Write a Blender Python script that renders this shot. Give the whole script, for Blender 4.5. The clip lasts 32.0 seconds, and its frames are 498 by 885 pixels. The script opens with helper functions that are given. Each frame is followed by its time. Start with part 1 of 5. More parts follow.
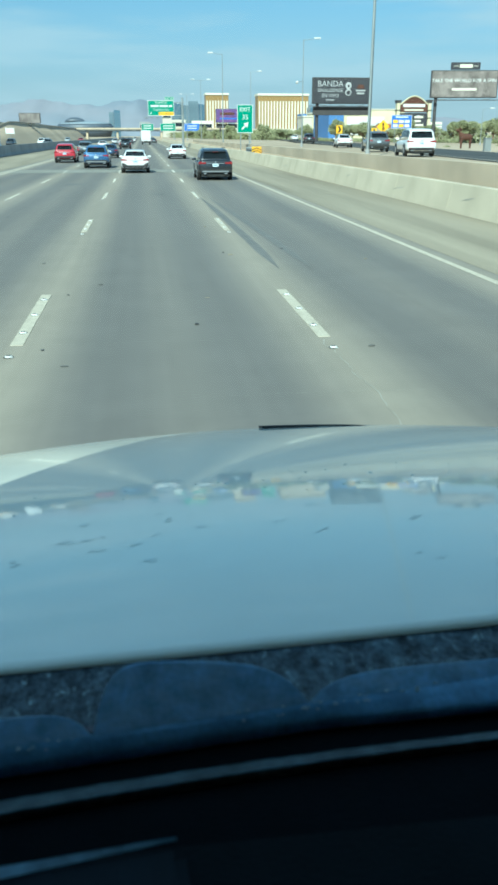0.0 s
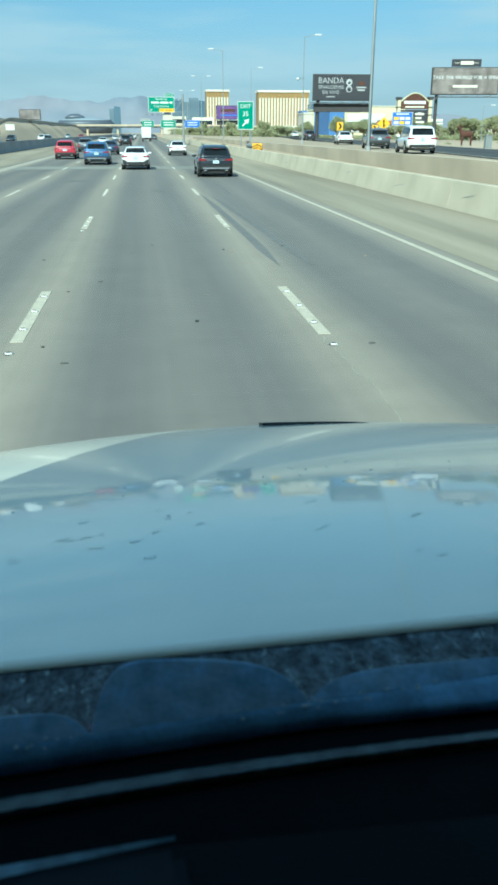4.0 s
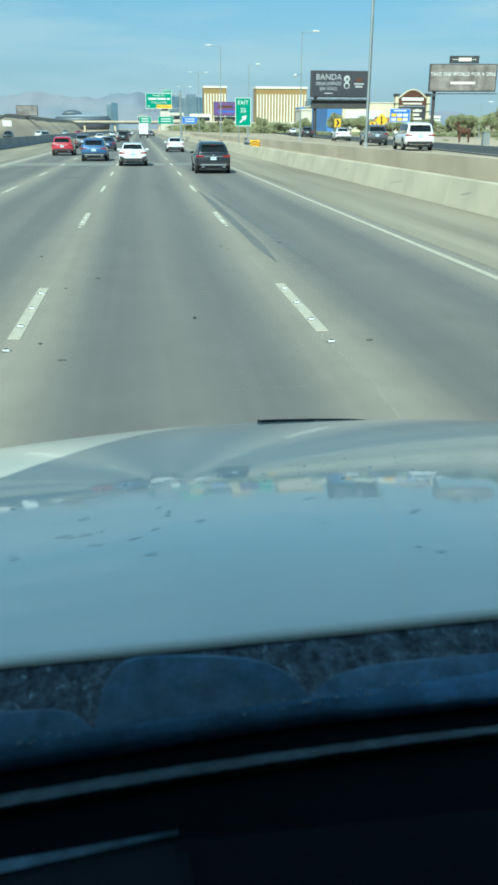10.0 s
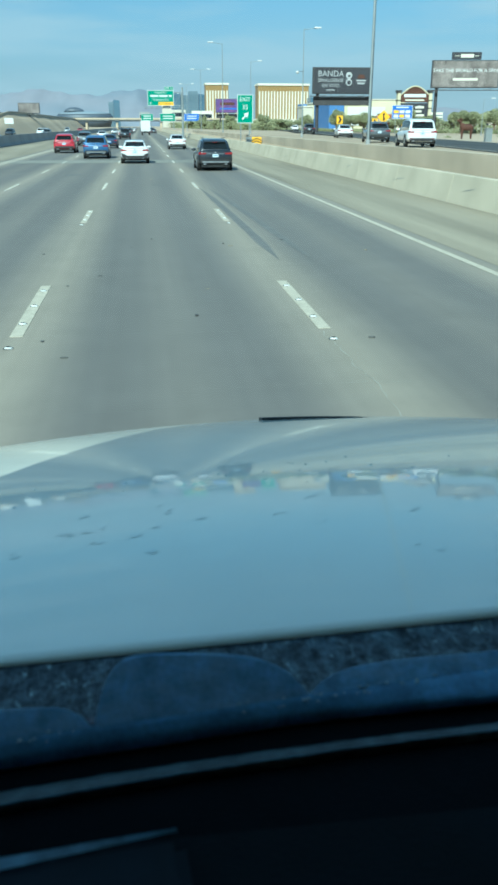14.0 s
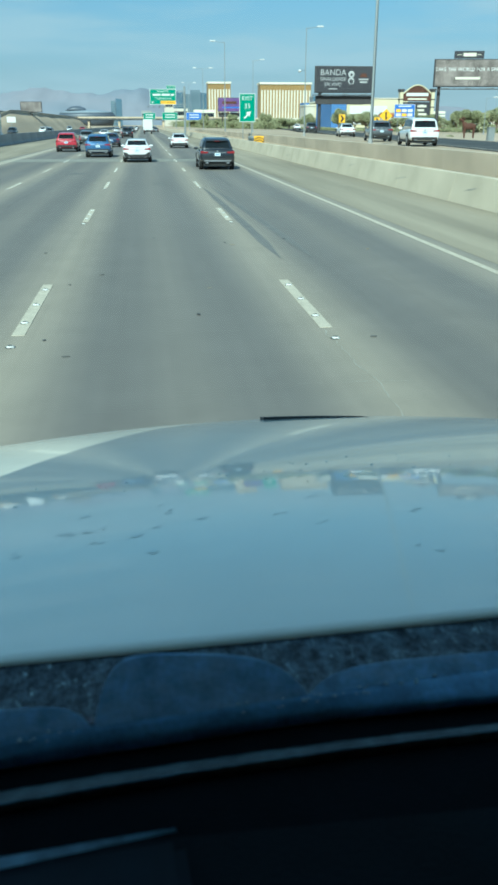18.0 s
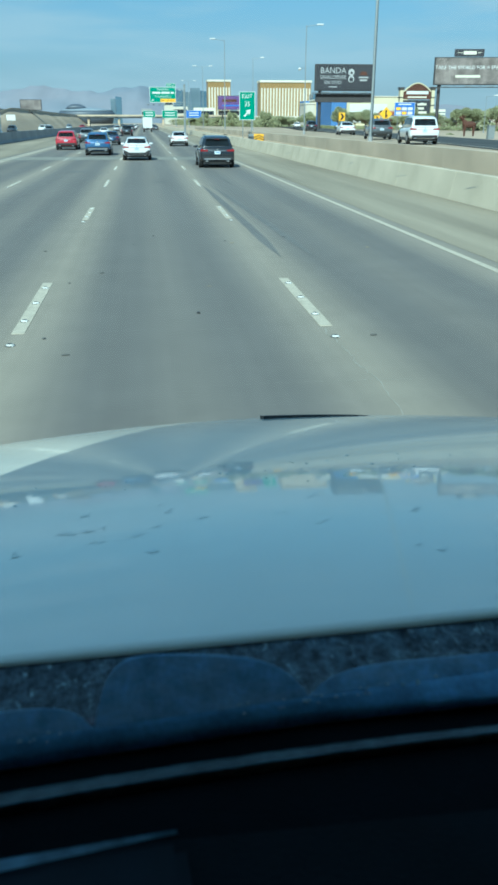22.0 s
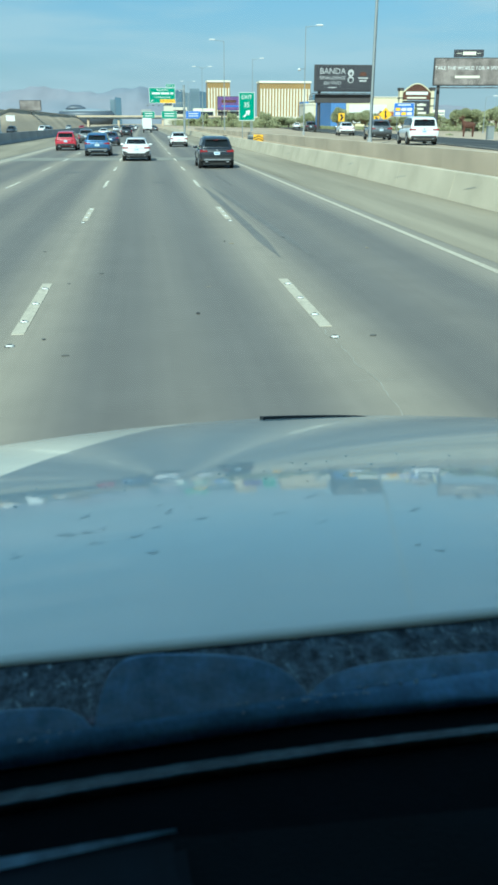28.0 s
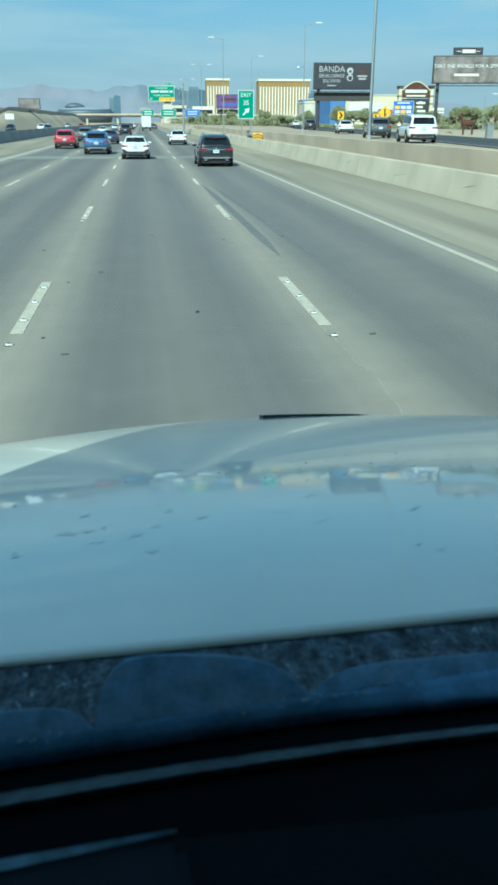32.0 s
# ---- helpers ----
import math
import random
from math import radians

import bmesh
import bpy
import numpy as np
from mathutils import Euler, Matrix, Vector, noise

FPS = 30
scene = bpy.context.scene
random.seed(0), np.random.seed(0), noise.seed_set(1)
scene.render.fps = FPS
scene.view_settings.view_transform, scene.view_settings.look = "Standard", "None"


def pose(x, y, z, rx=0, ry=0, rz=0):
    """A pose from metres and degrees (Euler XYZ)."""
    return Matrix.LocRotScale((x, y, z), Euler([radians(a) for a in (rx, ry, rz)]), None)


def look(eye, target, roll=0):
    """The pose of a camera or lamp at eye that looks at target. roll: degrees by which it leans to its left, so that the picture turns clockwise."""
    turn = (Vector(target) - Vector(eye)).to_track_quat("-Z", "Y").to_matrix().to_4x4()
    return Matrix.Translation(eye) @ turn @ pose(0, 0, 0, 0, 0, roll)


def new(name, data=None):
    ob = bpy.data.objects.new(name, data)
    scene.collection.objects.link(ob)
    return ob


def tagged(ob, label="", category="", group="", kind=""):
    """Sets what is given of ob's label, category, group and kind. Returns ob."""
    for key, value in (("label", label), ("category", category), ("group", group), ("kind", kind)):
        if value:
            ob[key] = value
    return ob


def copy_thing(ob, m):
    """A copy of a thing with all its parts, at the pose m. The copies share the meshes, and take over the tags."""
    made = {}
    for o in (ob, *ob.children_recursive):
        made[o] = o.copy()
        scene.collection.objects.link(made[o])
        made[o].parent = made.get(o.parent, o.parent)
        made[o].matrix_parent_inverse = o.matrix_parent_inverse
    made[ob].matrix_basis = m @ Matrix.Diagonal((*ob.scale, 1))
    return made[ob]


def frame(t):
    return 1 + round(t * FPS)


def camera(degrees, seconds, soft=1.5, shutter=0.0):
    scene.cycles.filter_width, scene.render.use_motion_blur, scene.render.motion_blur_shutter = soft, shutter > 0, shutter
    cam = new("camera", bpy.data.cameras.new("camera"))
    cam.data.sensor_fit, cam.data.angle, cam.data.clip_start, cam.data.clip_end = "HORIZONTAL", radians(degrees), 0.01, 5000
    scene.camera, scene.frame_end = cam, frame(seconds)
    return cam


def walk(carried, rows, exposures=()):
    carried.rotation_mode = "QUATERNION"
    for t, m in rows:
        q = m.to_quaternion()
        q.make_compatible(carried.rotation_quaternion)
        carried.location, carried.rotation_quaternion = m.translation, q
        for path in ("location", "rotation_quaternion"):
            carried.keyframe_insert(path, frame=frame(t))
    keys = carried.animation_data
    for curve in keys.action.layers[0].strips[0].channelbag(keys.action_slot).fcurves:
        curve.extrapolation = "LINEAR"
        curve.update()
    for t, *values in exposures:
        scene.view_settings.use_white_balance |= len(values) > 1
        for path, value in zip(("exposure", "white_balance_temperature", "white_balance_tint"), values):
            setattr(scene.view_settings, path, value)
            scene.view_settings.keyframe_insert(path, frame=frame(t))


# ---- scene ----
cam = camera(33.69, 32.0, 3.0)
walk(cam, [
    (0, pose(-0.0010, -0.0001, 2.2969, 69.541, 0.041, -7.014)),
    (0.5, pose(-0.0004, 0.0005, 2.2952, 69.427, 0.052, -6.927)),
    (1, pose(0.0002, 0.0008, 2.2952, 69.380, 0.059, -6.907)),
    (1.5, pose(0.0005, 0.0009, 2.2952, 69.405, 0.062, -6.893)),
    (2, pose(0.0007, 0.0013, 2.2942, 69.456, 0.060, -6.906)),
    (2.5, pose(0.0001, 0.0024, 2.2918, 69.504, 0.051, -6.945)),
    (4.5, pose(-0.0005, 0.0039, 2.2957, 69.315, -0.063, -6.968)),
    (5, pose(0.0000, -0.0003, 2.2958, 69.500, 0.008, -6.828)),
    (5.5, pose(-0.0005, -0.0014, 2.2955, 69.556, 0.010, -6.849)),
    (6, pose(-0.0014, -0.0022, 2.2959, 69.538, 0.037, -7.002)),
    (6.5, pose(-0.0018, -0.0017, 2.2967, 69.474, 0.027, -7.066)),
    (7, pose(-0.0016, -0.0006, 2.2981, 69.445, 0.029, -7.018)),
    (7.5, pose(-0.0016, -0.0000, 2.2991, 69.380, 0.054, -6.967)),
    (8, pose(-0.0017, -0.0005, 2.2986, 69.272, 0.014, -6.932)),
    (8.5, pose(-0.0015, -0.0015, 2.2978, 69.221, -0.020, -6.966)),
    (9, pose(-0.0020, -0.0008, 2.2963, 69.182, -0.047, -7.034)),
    (9.5, pose(-0.0030, 0.0011, 2.2959, 69.137, -0.097, -7.090)),
    (10, pose(-0.0035, 0.0014, 2.2963, 69.130, -0.115, -7.143)),
    (10.5, pose(-0.0035, 0.0003, 2.2957, 69.136, -0.104, -7.163)),
    (11, pose(-0.0037, 0.0003, 2.2962, 69.090, -0.077, -7.179)),
    (11.5, pose(-0.0031, 0.0003, 2.2974, 69.043, -0.050, -7.141)),
    (12, pose(-0.0014, -0.0000, 2.2974, 69.020, -0.043, -7.039)),
    (12.5, pose(-0.0009, 0.0009, 2.2973, 68.984, -0.045, -7.020)),
    (13, pose(-0.0014, 0.0017, 2.2973, 68.949, -0.047, -7.034)),
    (13.5, pose(-0.0014, 0.0011, 2.2972, 68.945, -0.032, -7.001)),
    (14, pose(-0.0014, 0.0005, 2.2974, 68.948, 0.001, -7.011)),
    (14.5, pose(-0.0016, 0.0001, 2.2979, 68.932, 0.003, -7.054)),
    (15, pose(-0.0019, -0.0004, 2.2985, 68.932, -0.029, -7.056)),
    (15.5, pose(-0.0012, 0.0004, 2.2991, 68.940, -0.022, -6.987)),
    (17.5, pose(0.0013, -0.0015, 2.2993, 68.937, 0.036, -6.828)),
    (18, pose(-0.0002, -0.0004, 2.2991, 68.877, -0.029, -6.867)),
    (18.5, pose(-0.0005, -0.0008, 2.3005, 68.845, -0.035, -6.921)),
    (19, pose(-0.0001, -0.0007, 2.3011, 68.817, -0.038, -6.949)),
    (19.5, pose(-0.0002, -0.0001, 2.2997, 68.790, -0.063, -6.950)),
    (20, pose(-0.0005, 0.0002, 2.2992, 68.793, -0.066, -6.927)),
    (20.5, pose(-0.0006, 0.0003, 2.3009, 68.814, -0.043, -6.902)),
    (21, pose(-0.0010, 0.0010, 2.3014, 68.795, -0.054, -6.910)),
    (21.5, pose(-0.0014, 0.0025, 2.3001, 68.743, -0.078, -6.895)),
    (22, pose(-0.0007, 0.0025, 2.2992, 68.761, -0.058, -6.874)),
    (22.5, pose(0.0001, 0.0010, 2.2988, 68.847, -0.041, -6.899)),
    (23, pose(-0.0001, -0.0001, 2.2991, 68.881, -0.053, -6.941)),
    (23.5, pose(-0.0007, -0.0000, 2.2996, 68.841, -0.070, -6.968)),
    (24, pose(-0.0005, 0.0008, 2.2994, 68.799, -0.087, -6.943)),
    (24.5, pose(-0.0004, 0.0018, 2.2987, 68.771, -0.090, -6.940)),
    (26.5, pose(-0.0021, 0.0029, 2.3007, 68.827, -0.073, -7.009)),
    (27, pose(-0.0001, -0.0005, 2.3010, 68.846, -0.018, -6.800)),
    (27.5, pose(0.0002, -0.0009, 2.3003, 68.839, -0.030, -6.807)),
    (28, pose(-0.0005, -0.0002, 2.3003, 68.799, -0.034, -6.905)),
    (28.5, pose(-0.0006, 0.0003, 2.3011, 68.748, -0.016, -6.940)),
    (29, pose(0.0000, 0.0003, 2.3011, 68.720, -0.017, -6.906)),
    (29.5, pose(0.0001, 0.0004, 2.3006, 68.699, -0.024, -6.892)),
    (30, pose(-0.0008, 0.0004, 2.3008, 68.687, -0.016, -6.925)),
    (30.5, pose(-0.0007, -0.0001, 2.3014, 68.675, -0.016, -6.936)),
    (31, pose(0.0006, -0.0002, 2.3012, 68.669, -0.024, -6.911)),
    (31.5, pose(0.0006, 0.0001, 2.3008, 68.686, -0.014, -6.902)),
    (32, pose(-0.0008, 0.0008, 2.3013, 68.685, -0.011, -6.954)),
], [(0.0, 0.88, 5350, 2), (6.0, 0.85, 5370, 2), (8.8, 0.83, 5600, 3), (11.5, 0.75, 5150, 1), (15.0, 0.74, 5170, 1), (20.0, 0.69, 5360, 2), (21.2, 0.68, 5260, 2), (22.5, 0.64, 5010, 1), (24.2, 0.66, 5010, 1), (28.0, 0.75, 5350, 2), (32.0, 0.68, 5200, 1)])
cam.data.dof.use_dof, cam.data.dof.focus_distance, cam.data.dof.aperture_fstop = True, 60.0, 21.0   # a phone lens, focused on the road

# ---- world, sun ----
SUN_ELEVATION, SUN_TURN = 36.0, 22.0      # the sun stands low behind the truck, a little to its left
world = bpy.data.worlds.new("sky")
scene.world = world
world.use_nodes = True
wn, wl = world.node_tree.nodes, world.node_tree.links
wn.clear()
sky = wn.new("ShaderNodeTexSky")
sky.sky_type = "NISHITA"
sky.sun_disc = False
sky.sun_elevation = radians(SUN_ELEVATION)
sky.sun_rotation = radians(180 + SUN_TURN)
sky.altitude, sky.air_density, sky.dust_density, sky.ozone_density = 1500, 1.0, 0.15, 3.0
coord = wn.new("ShaderNodeTexCoord")
stretch = wn.new("ShaderNodeMapping")
stretch.inputs["Scale"].default_value = (2.2, 1.6, 17.0)
stretch.inputs["Rotation"].default_value = (0.0, radians(4), 0.3)
cirrus = wn.new("ShaderNodeTexNoise")
cirrus.inputs["Scale"].default_value, cirrus.inputs["Detail"].default_value, cirrus.inputs["Roughness"].default_value = 1.5, 7.0, 0.55
veil = wn.new("ShaderNodeMapRange")
veil.inputs["From Min"].default_value, veil.inputs["From Max"].default_value = 0.43, 0.58
veil.inputs["To Min"].default_value, veil.inputs["To Max"].default_value = 0.0, 0.66
clouds = wn.new("ShaderNodeMix")
clouds.data_type = "RGBA"
veil_tint = wn.new("ShaderNodeMix")               # white low down, letting the blue through overhead
veil_tint.data_type = "RGBA"
veil_tint.inputs["A"].default_value, veil_tint.inputs["B"].default_value = (5.7, 6.35, 6.5, 1), (3.9, 5.7, 7.65, 1)
back = wn.new("ShaderNodeBackground")
back.inputs["Strength"].default_value = 0.062
out = wn.new("ShaderNodeOutputWorld")
wl.new(coord.outputs["Generated"], stretch.inputs["Vector"])
wl.new(stretch.outputs["Vector"], cirrus.inputs["Vector"])
wl.new(cirrus.outputs["Fac"], veil.inputs["Value"])
high = wn.new("ShaderNodeSeparateXYZ")
wl.new(coord.outputs["Generated"], high.inputs["Vector"])
thin_out = wn.new("ShaderNodeMapRange")          # the cirrus veil is made denser overhead, out of view, to brighten the hood
thin_out.inputs["From Min"].default_value, thin_out.inputs["From Max"].default_value = 0.15, 0.34
thin_out.inputs["To Min"].default_value, thin_out.inputs["To Max"].default_value = 0.95, 1.38
wl.new(high.outputs["Z"], thin_out.inputs["Value"])
overhead = wn.new("ShaderNodeMapRange")
overhead.inputs["From Min"].default_value, overhead.inputs["From Max"].default_value = 0.13, 0.30
wl.new(high.outputs["Z"], overhead.inputs["Value"])
wl.new(overhead.outputs["Result"], veil_tint.inputs["Factor"])
wl.new(veil_tint.outputs["Result"], clouds.inputs["B"])
veiled = wn.new("ShaderNodeMath")
veiled.operation = "MULTIPLY"
wl.new(veil.outputs["Result"], veiled.inputs[0])
wl.new(thin_out.outputs["Result"], veiled.inputs[1])
base_veil = wn.new("ShaderNodeMath")              # an even film of cirrus under the streaks, added overhead to light the hood
base_veil.operation = "MULTIPLY"
base_veil.inputs[1].default_value = 0.58
wl.new(overhead.outputs["Result"], base_veil.inputs[0])
whole_veil = wn.new("ShaderNodeMath")
whole_veil.operation = "MAXIMUM"
wl.new(veiled.outputs["Value"], whole_veil.inputs[0])
wl.new(base_veil.outputs["Value"], whole_veil.inputs[1])
wl.new(whole_veil.outputs["Value"], clouds.inputs["Factor"])
deep = wn.new("ShaderNodeHueSaturation")          # clear dry desert air
deep.inputs["Hue"].default_value, deep.inputs["Saturation"].default_value, deep.inputs["Value"].default_value = 0.475, 1.0, 0.84
wl.new(sky.outputs["Color"], deep.inputs["Color"])
haze_amount = wn.new("ShaderNodeMapRange")        # grey dust haze low over the horizon
haze_amount.interpolation_type = "SMOOTHSTEP"
haze_amount.inputs["From Min"].default_value, haze_amount.inputs["From Max"].default_value = 0.0, 0.20
haze_amount.inputs["To Min"].default_value, haze_amount.inputs["To Max"].default_value = 0.9, 0.0
wl.new(high.outputs["Z"], haze_amount.inputs["Value"])
haze = wn.new("ShaderNodeMix")
haze.data_type = "RGBA"
haze.inputs["B"].default_value = (4.25, 4.8, 5.05, 1)
wl.new(haze_amount.outputs["Result"], haze.inputs["Factor"])
wl.new(deep.outputs["Color"], haze.inputs["A"])
wl.new(haze.outputs["Result"], clouds.inputs["A"])
wl.new(clouds.outputs["Result"], back.inputs["Color"])
wl.new(back.outputs["Background"], out.inputs["Surface"])

sun_data = bpy.data.lights.new("sun", "SUN")
sun_data.energy, sun_data.angle, sun_data.color = 4.75, radians(0.55), (1.0, 0.895, 0.72)
sun = new("sun", sun_data)
e, a = radians(SUN_ELEVATION), radians(SUN_TURN)
sun.matrix_world = look((0, 0, 60), (math.sin(a) * math.cos(e), math.cos(a) * math.cos(e), 60 - math.sin(e)))


# ---- materials ----
def mat(name, color, rough=0.6, metal=0.0, vary=0.15, scale=3.0, bump=0.0, bump_scale=60.0, coat=0.0, fine=0.0,
        stretch=(1, 1, 1), second=None, spec=0.5, transmission=0.0, per_object=0.0):
    """A surface with a broad and a fine variation of its colour and a fine relief, in metres."""
    m = bpy.data.materials.new(name)
    m.use_nodes = True
    n, l = m.node_tree.nodes, m.node_tree.links
    b = n["Principled BSDF"]
    b.inputs["Roughness"].default_value, b.inputs["Metallic"].default_value = rough, metal
    b.inputs["Coat Weight"].default_value, b.inputs["Coat Roughness"].default_value = coat, 0.035
    b.inputs["Specular IOR Level"].default_value = spec
    b.inputs["Transmission Weight"].default_value = transmission
    tc = n.new("ShaderNodeTexCoord")
    mp = n.new("ShaderNodeMapping")
    mp.inputs["Scale"].default_value = stretch
    l.new(tc.outputs["Object"], mp.inputs["Vector"])
    big = n.new("ShaderNodeTexNoise")
    big.inputs["Scale"].default_value, big.inputs["Detail"].default_value = scale, 5.0
    l.new(mp.outputs["Vector"], big.inputs["Vector"])
    ramp = n.new("ShaderNodeMapRange")
    ramp.inputs["From Min"].default_value, ramp.inputs["From Max"].default_value = 0.3, 0.7
    l.new(big.outputs["Fac"], ramp.inputs["Value"])
    mix = n.new("ShaderNodeMix")
    mix.data_type = "RGBA"
    lo = [c * (1 - vary) for c in color]
    hi = second or [min(1, c * (1 + vary)) for c in color]
    mix.inputs["A"].default_value, mix.inputs["B"].default_value = (*lo, 1), (*hi, 1)
    l.new(ramp.outputs["Result"], mix.inputs["Factor"])
    last = mix.outputs["Result"]
    small = n.new("ShaderNodeTexNoise")
    small.inputs["Scale"].default_value, small.inputs["Detail"].default_value = bump_scale, 4.0
    l.new(mp.outputs["Vector"], small.inputs["Vector"])
    if fine or per_object:
        hsv = n.new("ShaderNodeHueSaturation")
        mr = n.new("ShaderNodeMapRange")
        mr.inputs["From Min"].default_value, mr.inputs["From Max"].default_value = 0.25, 0.75
        mr.inputs["To Min"].default_value, mr.inputs["To Max"].default_value = 1 - fine, 1 + fine
        l.new(small.outputs["Fac"], mr.inputs["Value"])
        value = mr.outputs["Result"]
        if per_object:
            info = n.new("ShaderNodeObjectInfo")
            pr = n.new("ShaderNodeMapRange")
            pr.inputs["To Min"].default_value, pr.inputs["To Max"].default_value = 1 - per_object, 1 + per_object
            l.new(info.outputs["Random"], pr.inputs["Value"])
            mul = n.new("ShaderNodeMath")
            mul.operation = "MULTIPLY"
            l.new(value, mul.inputs[0])
            l.new(pr.outputs["Result"], mul.inputs[1])
            value = mul.outputs["Value"]
        l.new(value, hsv.inputs["Value"])
        l.new(last, hsv.inputs["Color"])
        last = hsv.outputs["Color"]
    l.new(last, b.inputs["Base Color"])
    if bump:
        bn = n.new("ShaderNodeBump")
        bn.inputs["Strength"].default_value, bn.inputs["Distance"].default_value = bump, 0.02
        l.new(small.outputs["Fac"], bn.inputs["Height"])
        l.new(bn.outputs["Normal"], b.inputs["Normal"])
    return m


def asphalt(name, dark, dust, lane=3.66, shift=2.11, amount=0.45):
    """Worn asphalt: fine aggregate, blotches, and pale dust that gathers along the lane lines between the wheel paths."""
    m = mat(name, dark, 0.85, 0, 0.14, 0.12, 0.12, 120.0, fine=0.10, stretch=(1.0, 0.25, 1.0), spec=0.3)
    n, l = m.node_tree.nodes, m.node_tree.links
    b = n["Principled BSDF"]
    base = b.inputs["Base Color"].links[0].from_socket
    tc = n.new("ShaderNodeTexCoord")
    sep = n.new("ShaderNodeSeparateXYZ")
    l.new(tc.outputs["Object"], sep.inputs["Vector"])
    wob = n.new("ShaderNodeTexNoise")
    wob.inputs["Scale"].default_value = 0.05
    l.new(tc.outputs["Object"], wob.inputs["Vector"])

    def maths(op, x, y=None):
        k = n.new("ShaderNodeMath")
        k.operation = op
        for i, v in enumerate((x, y)):
            if v is None:
                continue
            if isinstance(v, (int, float)):
                k.inputs[i].default_value = v
            else:
                l.new(v, k.inputs[i])
        return k.outputs["Value"]

    x = maths("ADD", sep.outputs["X"], maths("MULTIPLY", wob.outputs["Fac"], 0.5))
    phase = maths("MULTIPLY", maths("SUBTRACT", x, shift + 0.25), 2 * math.pi / lane)
    line = maths("POWER", maths("MULTIPLY_ADD", maths("COSINE", phase), 0.5), 2.0)
    line.node.inputs[0].links[0].from_node.inputs[2].default_value = 0.5
    mid = maths("MULTIPLY", maths("COSINE", maths("MULTIPLY", phase, 2.0)), 0.12)
    streak = n.new("ShaderNodeTexNoise")
    streak.inputs["Scale"].default_value, streak.inputs["Detail"].default_value = 1.0, 6.0
    mp = n.new("ShaderNodeMapping")
    mp.inputs["Scale"].default_value = (1.6, 0.035, 1.0)
    l.new(tc.outputs["Object"], mp.inputs["Vector"])
    l.new(mp.outputs["Vector"], streak.inputs["Vector"])
    amt = maths("MULTIPLY", maths("ADD", maths("MULTIPLY", line, amount), mid), maths("ADD", streak.outputs["Fac"], 0.45))
    amt = maths("MAXIMUM", amt, 0.0)
    mix = n.new("ShaderNodeMix")
    mix.data_type = "RGBA"
    mix.inputs["B"].default_value = (*dust, 1)
    l.new(amt, mix.inputs["Factor"])
    l.new(base, mix.inputs["A"])
    # blotches and narrow tyre streaks
    blot = n.new("ShaderNodeTexNoise")
    blot.inputs["Scale"].default_value, blot.inputs["Detail"].default_value, blot.inputs["Roughness"].default_value = 1.3, 9.0, 0.68
    l.new(tc.outputs["Object"], blot.inputs["Vector"])
    thin = n.new("ShaderNodeTexNoise")
    thin.inputs["Scale"].default_value, thin.inputs["Detail"].default_value = 1.0, 5.0
    mp2 = n.new("ShaderNodeMapping")
    mp2.inputs["Scale"].default_value = (7.0, 0.10, 1.0)
    l.new(tc.outputs["Object"], mp2.inputs["Vector"])
    l.new(mp2.outputs["Vector"], thin.inputs["Vector"])
    value = maths("ADD", maths("MULTIPLY", maths("SUBTRACT", blot.outputs["Fac"], 0.5), 0.36), maths("MULTIPLY", maths("SUBTRACT", thin.outputs["Fac"], 0.5), 0.24))
    hsv = n.new("ShaderNodeHueSaturation")
    l.new(maths("ADD", value, 1.0), hsv.inputs["Value"])
    l.new(mix.outputs["Result"], hsv.inputs["Color"])
    l.new(hsv.outputs["Color"], b.inputs["Base Color"])
    return m


def clear_glass(name):
    """A thin pane: clear, with a faint mirror gloss."""
    m = bpy.data.materials.new(name)
    m.use_nodes = True
    n, l = m.node_tree.nodes, m.node_tree.links
    n.clear()
    o, mix = n.new("ShaderNodeOutputMaterial"), n.new("ShaderNodeMixShader")
    tr, gl = n.new("ShaderNodeBsdfTransparent"), n.new("ShaderNodeBsdfGlossy")
    tr.inputs["Color"].default_value = (0.82, 0.97, 0.94, 1)
    gl.inputs["Roughness"].default_value = 0.02
    mix.inputs["Fac"].default_value = 0.02
    l.new(tr.outputs["BSDF"], mix.inputs[1])
    l.new(gl.outputs["BSDF"], mix.inputs[2])
    l.new(mix.outputs["Shader"], o.inputs["Surface"])
    return m


ASPHALT = asphalt("asphalt", (0.162, 0.149, 0.132), (0.368, 0.312, 0.232), amount=0.45)
RAMP_ASPHALT = asphalt("ramp asphalt", (0.05, 0.05, 0.05), (0.16, 0.15, 0.12), 3.7, 0.0, 0.3)
SHOULDER = mat("shoulder concrete", (0.28, 0.238, 0.172), 0.9, 0, 0.3, 0.55, 0.3, 40, fine=0.14, stretch=(1.4, 0.06, 1), spec=0.2)
SAND = mat("desert sand", (0.40, 0.305, 0.205), 0.95, 0, 0.25, 0.03, 0.4, 3.0, fine=0.12)
CONCRETE = mat("barrier concrete", (0.495, 0.43, 0.32), 0.9, 0, 0.14, 0.5, 0.2, 30, fine=0.10, per_object=0.06, spec=0.2)
TAN_CONCRETE = mat("tan wall concrete", (0.48, 0.385, 0.275), 0.88, 0, 0.15, 0.4, 0.2, 30, fine=0.08, per_object=0.04)
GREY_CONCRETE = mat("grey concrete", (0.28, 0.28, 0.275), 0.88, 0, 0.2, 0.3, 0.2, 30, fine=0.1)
PAINT = mat("road paint", (0.475, 0.42, 0.325), 0.9, 0, 0.14, 7.0, 0.2, 50, fine=0.2, spec=0.15)
